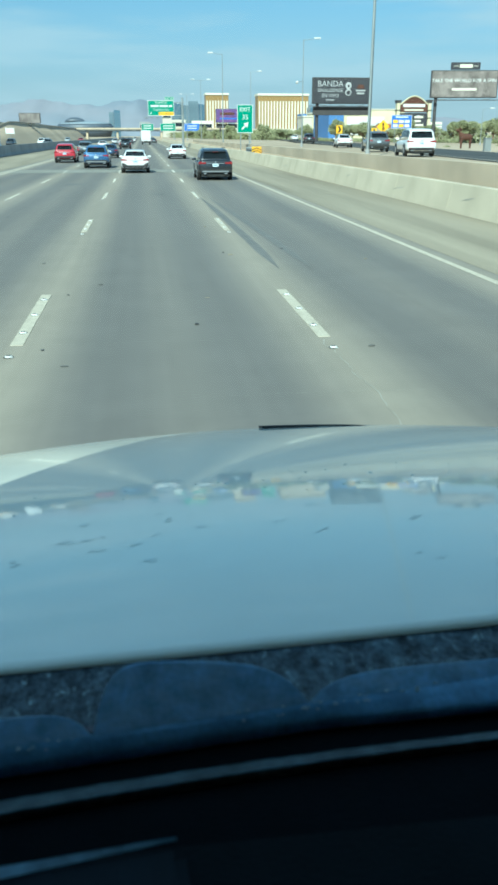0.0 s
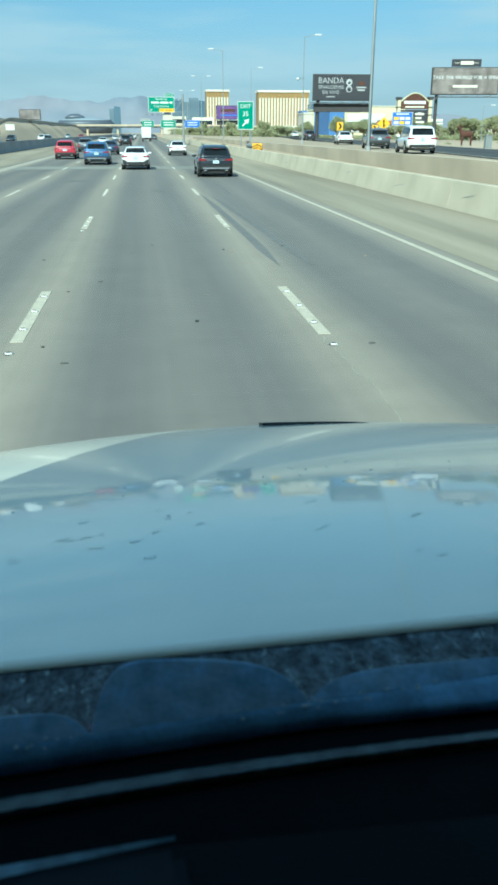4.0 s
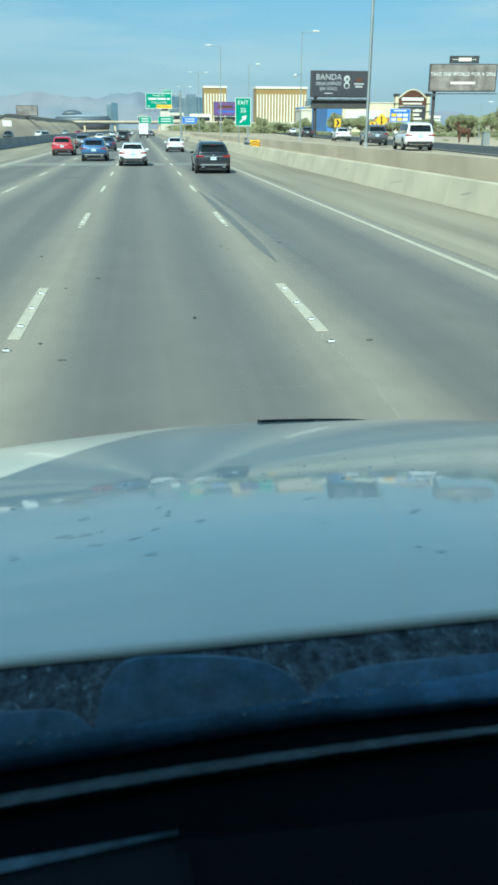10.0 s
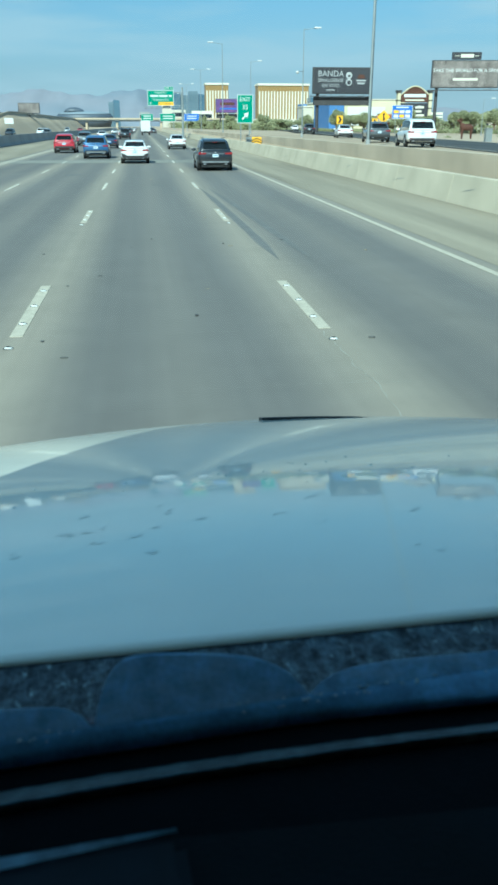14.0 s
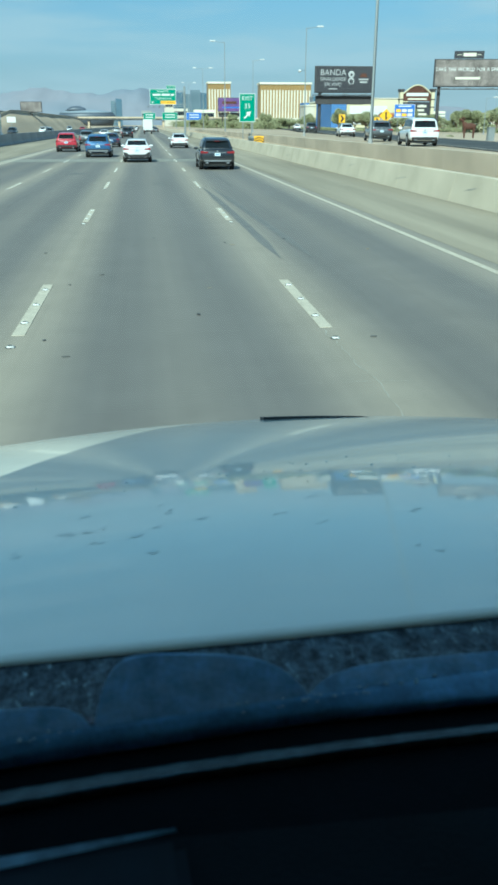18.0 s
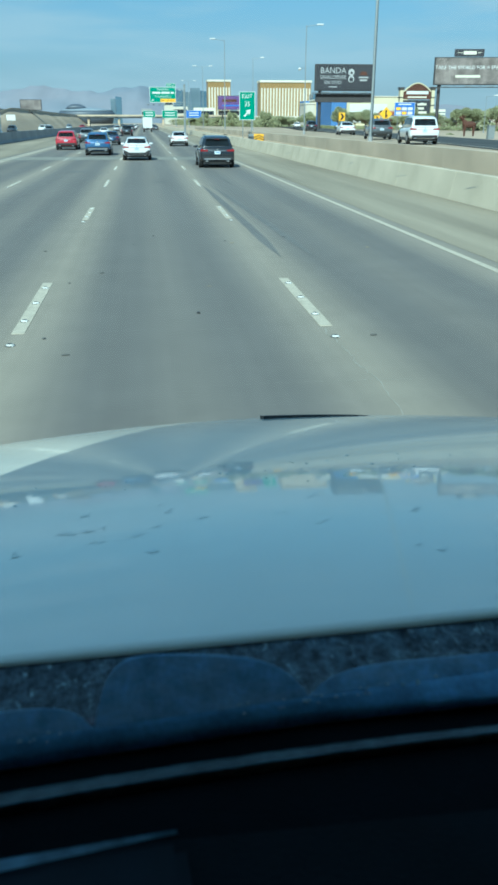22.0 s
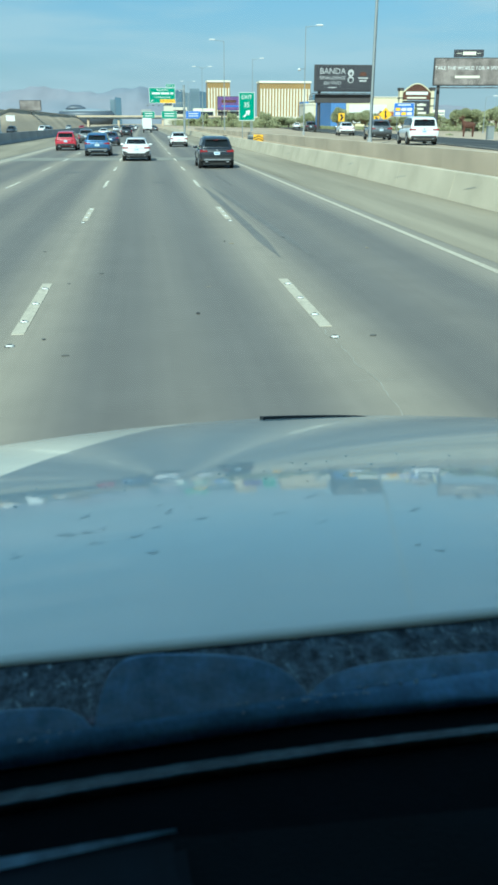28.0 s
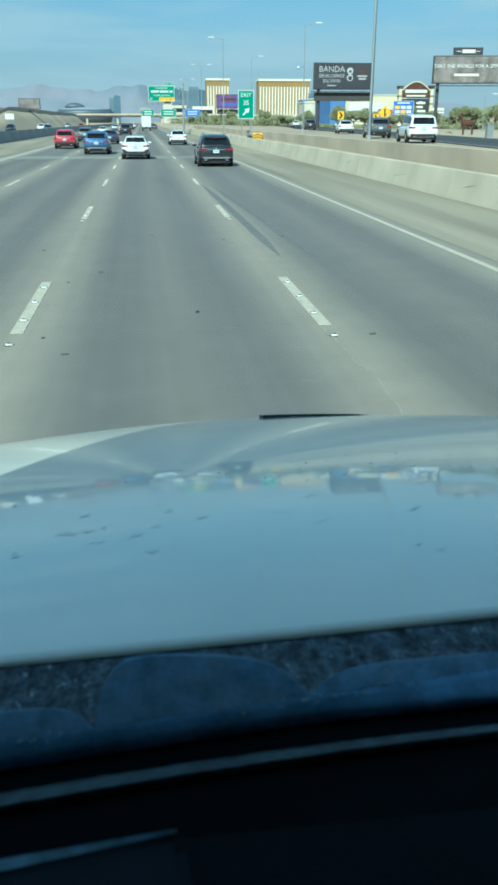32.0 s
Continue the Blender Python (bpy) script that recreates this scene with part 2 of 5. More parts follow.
STUD = mat("ceramic stud", (0.60, 0.59, 0.54), 0.35, 0, 0.12, 8.0, per_object=0.15)
TAR_AND_SHADE = mat("tar seal and stud shade", (0.03, 0.03, 0.03), 0.6, 0, 0.2, 4.0)
STEEL = mat("galvanised steel", (0.27, 0.29, 0.29), 0.55, 0.5, 0.12, 1.0, fine=0.06)
DARK_STEEL = mat("dark steel", (0.055, 0.05, 0.05), 0.6, 0.2, 0.2, 0.8)
GREEN = mat("sign green", (0.0, 0.20, 0.12), 0.45, 0, 0.06, 0.8)
WHITE = mat("sign white", (0.58, 0.58, 0.56), 0.5, 0, 0.05, 1.0)
YELLOW = mat("sign yellow", (0.80, 0.42, 0.01), 0.5, 0, 0.06, 1.0)
BLACK = mat("sign black", (0.015, 0.015, 0.015), 0.5, 0, 0.1, 1.0)
BLUE = mat("sign blue", (0.03, 0.13, 0.45), 0.5, 0, 0.06, 1.0)
GOLD = mat("gold glass", (0.30, 0.19, 0.07), 0.4, 0.2, 0.12, 0.02, fine=0.1, bump_scale=0.3)
FIN = mat("cream fin", (0.60, 0.56, 0.46), 0.7, 0, 0.06, 0.05)
CREAM = mat("cream stucco", (0.55, 0.49, 0.33), 0.85, 0, 0.1, 0.05, fine=0.05, bump_scale=1.0)
PALE = mat("pale stucco", (0.50, 0.46, 0.38), 0.85, 0, 0.12, 0.05, fine=0.05, bump_scale=1.0)
BLUE_WALL = mat("blue wall", (0.07, 0.17, 0.38), 0.6, 0, 0.1, 0.05)
BLUE_GLASS = mat("blue glass", (0.12, 0.20, 0.27), 0.2, 0.4, 0.2, 0.02)
GREY_GLASS = mat("grey tower glass", (0.20, 0.26, 0.30), 0.25, 0.4, 0.2, 0.02)
DARK_GLASS = mat("dark glass", (0.02, 0.025, 0.03), 0.08, 0.0, 0.2, 0.5, spec=0.7)
ROOF_TILE = mat("clay roof", (0.35, 0.13, 0.07), 0.85, 0, 0.2, 0.3)
# distance haze is mixed into the rock's blue-grey
HAZY_MOUNTAIN = mat("far mountain rock with painted haze", (0.19, 0.235, 0.285), 0.95, 0, 0.16, 0.0016, 0.0, 0.02, fine=0.06, second=(0.25, 0.245, 0.27))
BARK = mat("bark", (0.16, 0.11, 0.075), 0.9, 0, 0.3, 4.0, 0.5, 20)
LEAF = mat("dusty leaves", (0.27, 0.285, 0.155), 0.9, 0, 0.2, 0.6, second=(0.37, 0.37, 0.21), spec=0.15)
HEDGE = mat("hedge leaves", (0.23, 0.245, 0.13), 0.9, 0, 0.25, 0.5, second=(0.32, 0.32, 0.18), spec=0.15)
RUBBER = mat("tyre rubber", (0.018, 0.018, 0.018), 0.85, 0, 0.2, 6.0)
ALLOY = mat("alloy", (0.45, 0.45, 0.46), 0.35, 0.9, 0.1, 3.0)
TRIM = mat("black trim", (0.02, 0.02, 0.021), 0.55, 0, 0.2, 4.0)
TAIL = mat("red lamp", (0.22, 0.010, 0.014), 0.15, 0, 0.2, 6.0, coat=0.6)
PLATE = mat("number plate", (0.55, 0.62, 0.66), 0.4, 0, 0.1, 6.0)
WINDOW = mat("vehicle glass", (0.010, 0.013, 0.015), 0.08, 0, 0.2, 1.0, spec=0.22)
RUST = mat("rusted steel", (0.10, 0.042, 0.027), 0.8, 0.3, 0.25, 1.0)
BOARD_DARK = mat("billboard print dark", (0.03, 0.03, 0.037), 0.7, 0, 0.15, 0.2)
BOARD_STREET = mat("billboard print street view", (0.14, 0.11, 0.10), 0.55, 0, 0.5, 0.35, second=(0.27, 0.23, 0.21), fine=0.25, bump_scale=1.5)
BOARD_BLUE = mat("billboard screen blue", (0.06, 0.07, 0.30), 0.4, 0, 0.4, 0.4, second=(0.22, 0.08, 0.20))
PRINT_GREY = mat("faded grey print", (0.36, 0.36, 0.36), 0.6, 0, 0.12, 1.0)
CHASSIS = mat("underbody", (0.012, 0.012, 0.012), 0.8)


def car_paint(name, color, metal=0.0):
    return mat("paint " + name, color, 0.35, metal, 0.04, 1.2, coat=1.0, fine=0.02)


# the truck that carries the camera
HOOD = mat("white truck paint", (0.81, 0.805, 0.675), 0.5, 0.0, 0.05, 2.0, coat=0.9, fine=0.03, bump_scale=30)
hood_shader = HOOD.node_tree.nodes["Principled BSDF"]
hood_shader.inputs["Coat Roughness"].default_value, hood_shader.inputs["Coat IOR"].default_value = 0.045, 1.72
# the blue of a windscreen reflection is painted into the pad's colour
REFLECTION_PAD = mat("reflected blue pad", (0.20, 0.385, 0.60), 0.6, 0.0, 0.30, 55.0, 0.08, 260.0, fine=0.18)
# darker copy of the reflected blue, painting its fade into shade
REFLECTION_STRIP = mat("reflected blue strip", (0.15, 0.335, 0.57), 0.6, 0.0, 0.25, 40.0, 0.08, 260.0, fine=0.16)
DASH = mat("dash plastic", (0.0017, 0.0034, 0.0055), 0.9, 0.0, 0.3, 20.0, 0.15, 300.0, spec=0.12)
COWL = mat("dusty cowl", (0.014, 0.028, 0.040), 0.8, 0.0, 0.4, 110.0, 0.5, 240.0, second=(0.115, 0.15, 0.18), fine=0.5, stretch=(1.0, 0.6, 1))
DUST = mat("pale dust", (0.64, 0.92, 0.98), 0.9, 0.0, 0.3, 90.0, spec=0.1)


def smeared(m, pale, scale, low, high, amount, stretch, turn):
    """Adds broken pale smears over a material's colour: dried dust, and the pads' smoky reflection."""
    n, l = m.node_tree.nodes, m.node_tree.links
    b = n["Principled BSDF"]
    base = b.inputs["Base Color"].links[0].from_socket
    tc, mp, noise = n.new("ShaderNodeTexCoord"), n.new("ShaderNodeMapping"), n.new("ShaderNodeTexNoise")
    mp.inputs["Scale"].default_value, mp.inputs["Rotation"].default_value = stretch, (0, 0, radians(turn))
    noise.inputs["Scale"].default_value, noise.inputs["Detail"].default_value = scale, 6.0
    noise.inputs["Roughness"].default_value, noise.inputs["Distortion"].default_value = 0.65, 0.6
    limit, mix = n.new("ShaderNodeMapRange"), n.new("ShaderNodeMix")
    limit.inputs["From Min"].default_value, limit.inputs["From Max"].default_value = low, high
    limit.inputs["To Min"].default_value, limit.inputs["To Max"].default_value = 0.0, amount
    mix.data_type = "RGBA"
    mix.inputs["B"].default_value = (*pale, 1)
    l.new(tc.outputs["Object"], mp.inputs["Vector"])
    l.new(mp.outputs["Vector"], noise.inputs["Vector"])
    l.new(noise.outputs["Fac"], limit.inputs["Value"])
    l.new(limit.outputs["Result"], mix.inputs["Factor"])
    l.new(base, mix.inputs["A"])
    l.new(mix.outputs["Result"], b.inputs["Base Color"])


# paler smoky patches of the painted reflection
smeared(REFLECTION_PAD, (0.38, 0.56, 0.74), 34.0, 0.44, 0.70, 0.7, (0.6, 1.6, 1.6), 10)
smeared(COWL, (0.24, 0.34, 0.41), 30.0, 0.50, 0.72, 0.7, (1.0, 0.40, 1.0), 20)
smeared(COWL, (0.48, 0.60, 0.63), 150.0, 0.58, 0.70, 0.8, (1.0, 0.45, 1.0), -15)
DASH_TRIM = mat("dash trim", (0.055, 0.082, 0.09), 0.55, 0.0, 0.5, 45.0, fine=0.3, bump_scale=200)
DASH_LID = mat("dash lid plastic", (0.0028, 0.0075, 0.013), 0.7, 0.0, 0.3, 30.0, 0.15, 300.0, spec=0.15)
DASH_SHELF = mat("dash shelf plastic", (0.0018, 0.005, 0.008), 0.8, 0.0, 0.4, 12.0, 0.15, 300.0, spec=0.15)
# pale blue edge colour; on the lid it paints the rim's highlight
PALE_EDGE = mat("pale edge", (0.13, 0.24, 0.33), 0.45, 0.1, 0.35, 45.0, fine=0.2, bump_scale=200)
HEADLINER = mat("headliner", (0.02, 0.02, 0.022), 0.9)
WINDSCREEN = clear_glass("windscreen glass")
GRIME = mat("hood grime", (0.70, 0.73, 0.64), 0.5, 0, 0.2, 60.0, coat=0.80)
PALE_SEAL = mat("pale crack seal", (0.38, 0.36, 0.30), 0.8, 0, 0.2, 4.0)
STADIUM = mat("stadium cladding", (0.07, 0.085, 0.11), 0.45, 0.0, 0.2, 0.02)
STADIUM_ROOF = mat("stadium roof", (0.20, 0.235, 0.27), 0.7, 0.0, 0.15, 0.02)
DECK = mat("bridge deck concrete", (0.235, 0.22, 0.18), 0.88, 0, 0.16, 0.5, 0.15, 60, fine=0.10, stretch=(1, 0.2, 1))


# ---- mesh helpers ----
def link(name, bm, material, parent=None, label="", smooth=False):
    bmesh.ops.recalc_face_normals(bm, faces=bm.faces)
    me = bpy.data.meshes.new(name)
    bm.to_mesh(me)
    bm.free()
    if smooth:
        me.shade_smooth()
    for mt in (material if isinstance(material, (list, tuple)) else [material]):
        me.materials.append(mt)
    ob = new(name, me)
    if parent:
        ob.parent = parent
    if label:
        ob["label"] = label
    return ob


def part(name, bm, material, parent, label="", smooth=False):
    return link(name, bm, material, parent, label, smooth)


def thing(name, x, y, z, label, category, group="", kind="", turn=0.0):
    ob = new(name)
    ob.matrix_basis = pose(x, y, z, 0, 0, turn)
    return tagged(ob, label, category, group, kind)


def box(x0, x1, y0, y1, z0, z1, bevel=0.0, bm=None):
    own = bm or bmesh.new()
    r = bmesh.ops.create_cube(own, size=1.0, matrix=Matrix.Translation(((x0 + x1) / 2, (y0 + y1) / 2, (z0 + z1) / 2))
                              @ Matrix.Diagonal((x1 - x0, y1 - y0, z1 - z0, 1)))
    if bevel:
        edges = list({e for v in r["verts"] for e in v.link_edges})
        bmesh.ops.bevel(own, geom=edges, offset=bevel, segments=2, affect="EDGES")
    return own


def rod(p, q, r0, r1=None, sides=10, bm=None):
    own = bm or bmesh.new()
    p, q = Vector(p), Vector(q)
    d = q - p
    bmesh.ops.create_cone(own, cap_ends=True, segments=sides, radius1=r0, radius2=r0 if r1 is None else r1, depth=d.length,
                          matrix=Matrix.Translation((p + q) / 2) @ d.to_track_quat("Z", "Y").to_matrix().to_4x4())
    return own


def blob(center, size, bm=None, detail=2):
    own = bm or bmesh.new()
    bmesh.ops.create_icosphere(own, subdivisions=detail, radius=1.0, matrix=Matrix.Translation(center) @ Matrix.Diagonal((*size, 1)))
    return own


def poly(points, y0, y1, bm=None):
    """A flat outline in x, z drawn out from y0 to y1."""
    own = bm or bmesh.new()
    f = own.faces.new([own.verts.new((x, y0, z)) for x, z in points])
    r = bmesh.ops.extrude_face_region(own, geom=[f])
    bmesh.ops.translate(own, verts=[v for v in r["geom"] if isinstance(v, bmesh.types.BMVert)], vec=(0, y1 - y0, 0))
    return own


def run(profile, ys, shift=lambda y: 0.0, close=True):
    """A cross-section in x, z swept along y, with end caps."""
    bm = bmesh.new()
    rings = [[bm.verts.new((x + shift(y), y, z)) for x, z in profile] for y in ys]
    n = len(profile)
    for a, b in zip(rings, rings[1:]):
        for i in range(n if close else n - 1):
            bm.faces.new((a[i], a[(i + 1) % n], b[(i + 1) % n], b[i]))
    if close:
        bm.faces.new(rings[0])
        bm.faces.new(rings[-1][::-1])
    return bm


def loft(rings, caps=True, closed=True):
    bm = bmesh.new()
    vs = [[bm.verts.new(p) for p in r] for r in rings]
    n = len(vs[0])
    for a, b in zip(vs, vs[1:]):
        for i in range(n if closed else n - 1):
            bm.faces.new((a[i], a[(i + 1) % n], b[(i + 1) % n], b[i]))
    if caps:
        bm.faces.new(vs[0])
        bm.faces.new(vs[-1][::-1])
    return bm


def words(text, x, y, z, size, material, parent, name="lettering", align="CENTER", wide=1.0):
    """Raised letters that stand upright and face towards -y."""
    cu = bpy.data.curves.new(name, "FONT")
    cu.body, cu.size, cu.align_x, cu.align_y, cu.extrude, cu.resolution_u = text, size, align, "CENTER", 0.004, 3
    tmp = new(name, cu)
    me = bpy.data.meshes.new_from_object(tmp.evaluated_get(bpy.context.evaluated_depsgraph_get()))
    bpy.data.objects.remove(tmp)
    bpy.data.curves.remove(cu)
    me.transform(pose(0, 0, 0, 90) @ Matrix.Diagonal((wide, 1, 1, 1)))
    me.materials.clear()
    me.materials.append(material)
    ob = new(name, me)
    ob.parent = parent
    ob.location = (x, y, z)
    return ob


# ---- ground, road and shoulders ----
X_LINES = (-5.21, -1.55, 2.11)      # dashed lane lines
X_EDGE, X_BARRIER = 5.77, 9.7      # right edge line, foot of the right barrier
DASH_STEP, DASH_LONG = 12.19, 3.3


def bank(x):
    """The ground's height across the road: level with it, then a low bank on the right."""
    t = min(1.0, max(0.0, (x - 10.33) / 1.4))
    return -0.05 + 1.0 * t * t * (3 - 2 * t)


xs = [-4000, -2000, -800, -300, -120, -60, -40, -30, -18, -10, 0, 6, 10.33] + [10.33 + 0.175 * i for i in range(1, 9)] + [13, 16, 20, 26, 34, 45, 60, 80, 110, 160, 300, 700, 1500, 4000]
ys = [-400, -100, -30, 0, 20, 40, 60, 80, 100, 120, 150, 180, 220, 260, 320, 400, 500, 700, 1000, 1600, 2600, 4600]
bm = bmesh.new()
grid = [[bm.verts.new((x, y, bank(x) + (0.25 * noise.noise((x * 0.03, y * 0.03, 0)) if x > 30 or x < -45 else 0.0) - (0.25 if x > 30 else 0.0))) for x in xs] for y in ys]
for r0, r1 in zip(grid, grid[1:]):
    for i in range(len(xs) - 1):
        bm.faces.new((r0[i], r0[i + 1], r1[i + 1], r1[i]))
ground = tagged(link("ground", bm, SAND, smooth=True), "pale tan desert sand beside the motorway", "ground", kind="structure")

Y0, Y1 = -40.0, 1500.0
road = tagged(link("road", box(-9.7, X_EDGE + 0.35, Y0, Y1, -0.3, 0.0), ASPHALT), "worn grey asphalt motorway lanes streaked with pale dust", "road", kind="structure")
shoulder = tagged(link("pavement", box(X_EDGE + 0.352, X_BARRIER, Y0, Y1, -0.3, 0.004), SHOULDER), "dusty pale concrete shoulder beside the barrier", "pavement", kind="structure")
shoulder_left = tagged(link("pavement", box(-15.9, -9.702, Y0, Y1, -0.3, 0.004), SHOULDER), "pale dusty concrete median shoulder", "pavement", kind="structure")
far_road = tagged(link("road", box(-34, -16.8, Y0, Y1, -0.3, -0.01), RAMP_ASPHALT), "dark asphalt opposite carriageway behind the median", "road", kind="structure")


def ramp_x(y):
    return 13.6 + 0.115 * y if y > 0 else 13.6


bm = bmesh.new()
steps = [Y0 + 12 * i for i in range(45)]
rows_ = [[bm.verts.new((ramp_x(y) + dx, y, z)) for dx, z in ((0, 0.6), (0, 1.0), (7.6, 1.0), (7.6, 0.6))] for y in steps]
for a_, b_ in zip(rows_, rows_[1:]):
    for i in range(4):
        bm.faces.new((a_[i], a_[(i + 1) % 4], b_[(i + 1) % 4], b_[i]))
ramp = tagged(link("road", bm, RAMP_ASPHALT), "dark asphalt exit ramp on a low sandy bank", "road", kind="structure")
for dx, w in ((0.35, 0.14), (7.1, 0.14)):
    bm = bmesh.new()
    rr = [[bm.verts.new((ramp_x(y) + dx + k, y, 1.004)) for k in (0, w)] for y in steps]
    for a_, b_ in zip(rr, rr[1:]):
        bm.faces.new((a_[0], a_[1], b_[1], b_[0]))
    part("edge_line", bm, PAINT, ramp)

# lane markings
dash_mesh = box(-0.075, 0.075, -DASH_LONG / 2, DASH_LONG / 2, 0.0, 0.005)
first = part("lane_dash", dash_mesh, PAINT, road)
stud_bm = bmesh.new()
bmesh.ops.create_cone(stud_bm, cap_ends=True, segments=12, radius1=0.05, radius2=0.03, depth=0.018, matrix=Matrix.Translation((0, 0, 0.014)))
for f in stud_bm.faces:
    f.material_index = 0
# dark ring under each stud, standing in for its small shadow
bmesh.ops.create_cone(stud_bm, cap_ends=True, segments=14, radius1=0.058, radius2=0.056, depth=0.006, matrix=Matrix.Translation((0, 0, 0.004)))
stud_bm.faces.ensure_lookup_table()
for f in stud_bm.faces[-16:]:
    f.material_index = 1
stud0 = part("road_stud", stud_bm, [STUD, TAR_AND_SHADE], road)
made_dash, made_stud = 0, 0
for x in X_LINES:
    for k in range(-1, 60):
        y = 11.3 + DASH_STEP * k
        if made_dash == 0:
            ob = first
        else:
            ob = new("lane_dash", first.data)
            ob.parent = road
        ob.location = (x, y, 0.001)
        made_dash += 1
        if k < 9:
            for d in (-2.2, -1.0, 0.1, 1.2):
                if made_stud == 0:
                    ob = stud0
                else:
                    ob = new("road_stud", stud0.data)
                    ob.parent = road
                ob.location = (x + 0.01 * math.sin(k * 7 + d), y + d, 0.003)
                made_stud += 1
part("edge_line", box(X_EDGE - 0.07, X_EDGE + 0.07, Y0, Y1, 0.001, 0.006), PAINT, road)
for x in (-9.25, -8.90):
    part("edge_line", box(x - 0.10, x + 0.10, Y0, Y1, 0.001, 0.006), PAINT, road)
# a short concrete bridge deck between two joints
part("deck_slab", box(-9.6, 6.0, 58.2, 63.5, -0.1, 0.0008), DECK, road, "pale concrete deck slab across the lanes")
# cross joints and tar-sealed cracks
for y, x0, x1 in ((58.0, -9.6, 6.0), (63.5, -9.6, 6.0), (131.0, -9.6, 6.0)):
    part("joint", box(x0, x1, y, y + 0.16, 0.001, 0.004), TAR_AND_SHADE, road)
random.seed(4)
for x0, y0, n, m_ in ((2.07, 5.2, 40, PALE_SEAL), (-4.1, 26, 40, TAR_AND_SHADE), (-7.0, 22, 60, PALE_SEAL), (3.4, 34, 60, TAR_AND_SHADE)):
    bm = bmesh.new()
    x, prev = x0, None
    for i in range(n):
        x += random.uniform(-0.03, 0.03) + 0.15 * (x0 - x)
        w = random.uniform(0.001, 0.007)
        cur = (bm.verts.new((x - w, y0 + i * 0.11, 0.0065)), bm.verts.new((x + w, y0 + i * 0.11, 0.0065)))
        if prev:
            bm.faces.new((prev[0], prev[1], cur[1], cur[0]))
        prev = cur
    part("crack", bm, m_, road)
# pale broken cracks across the lanes
for y0, x0, x1 in ((9.6, -1.2, 1.1), (7.35, 0.3, 2.6), (13.9, -0.6, 1.6), (21.0, -3.9, -0.4)):
    bm = bmesh.new()
    prev, y = None, y0
    for i in range(60):
        x = x0 + (x1 - x0) * i / 59
        y += random.uniform(-0.012, 0.012)
        w = random.uniform(0.0, 0.0045)
        cur = (bm.verts.new((x, y - w, 0.0066)), bm.verts.new((x, y + w, 0.0066)))
        if prev and random.random() < 0.93:
            bm.faces.new((prev[0], cur[0], cur[1], prev[1]))
        prev = cur
    part("crack", bm, PALE_SEAL, road)

# patches, scratches and small debris on the lanes
STAIN = mat("oil stain", (0.10, 0.098, 0.09), 0.7, 0, 0.3, 3.0)
random.seed(15)
for i in range(46):
    x, y = random.uniform(-8.5, 5.9), 5.5 + 40 * random.random() ** 1.6
    bm = bmesh.new()
    w, h = random.choice(((0.05, 0.02), (0.03, 0.03), (0.04, 0.015), (0.02, 0.02)))
    pts = [bm.verts.new((w * math.cos(k * .785) * random.uniform(.5, 1.2), h * math.sin(k * .785) * random.uniform(.5, 1.3), 0.0)) for k in range(8)]
    f = bm.faces.new(pts)
    r = bmesh.ops.extrude_face_region(bm, geom=[f])
    bmesh.ops.translate(bm, verts=[v for v in r["geom"] if isinstance(v, bmesh.types.BMVert)], vec=(0, 0, random.uniform(.004, .018)))
    ob = part("debris", bm, random.choice((STAIN, STAIN, TAR_AND_SHADE, SHOULDER)), road)
    ob.location = (x, y, 0.0065)
for x, y, w, h in ((-6.6, 24, .7, .35), (0.6, 36, .3, .2), (-3.4, 44, .6, .4), (3.2, 52, .5, .5)):
    bm = bmesh.new()
    bm.faces.new([bm.verts.new((w * math.cos(k * .35) * random.uniform(.7, 1.1), h * math.sin(k * .35) * random.uniform(.7, 1.1), 0)) for k in range(18)])
    ob = part("stain", bm, STAIN, road)
    ob.location = (x, y, 0.0035)
# a faint pair of curved skid marks, darkest along the middle
SKID = mat("worn tyre rubber on asphalt", (0.146, 0.138, 0.123), 0.8, 0, 0.16, 2.0, fine=0.15)
SKID_EDGE = mat("thin tyre rubber on asphalt", (0.165, 0.153, 0.135), 0.82, 0, 0.14, 2.0, fine=0.15)
for off in (0.0, 1.0):
    for m_, half, lift in ((SKID_EDGE, 0.115, 0.0030), (SKID, 0.075, 0.0042)):
        bm = bmesh.new()
        prev = None
        for i in range(46):
            y = 15.2 + 0.42 * i
            x = 2.42 + off * (0.62 - 0.016 * i * 0.42) - 0.00055 * (y - 15.2) ** 2
            w = half * min(1.0, i / 6 + 0.1, (45 - i) / 14 + 0.05) * random.uniform(0.93, 1.07)
            cur = (bm.verts.new((x - w, y, lift)), bm.verts.new((x + w, y, lift)))
            if prev:
                bm.faces.new((prev[0], prev[1], cur[1], cur[0]))
            prev = cur
        part("skid_mark", bm, m_, road)
# ---- barriers ----
JERSEY = [(0.0, 0.0), (0.012, 0.05), (0.20, 0.85), (0.225, 0.875), (0.385, 0.875), (0.41, 0.85), (0.61, 0.0)]   # a single-slope profile
barrier = tagged(new("barrier"), "pale cream concrete safety barrier along the shoulder", "barrier", kind="structure")
seg0 = part("segment", run(JERSEY, (0.0, 6.04)), CONCRETE, barrier)
seg0.location = (X_BARRIER, Y0, 0)
for k in range(1, 75):
    ob = new("segment", seg0.data)
    ob.parent = barrier
    ob.location = (X_BARRIER, Y0 + 6.06 * k, 0)
random.seed(27)
SCUFF = mat("barrier scuff", (0.30, 0.285, 0.24), 0.85, 0, 0.3, 6.0, fine=0.2)
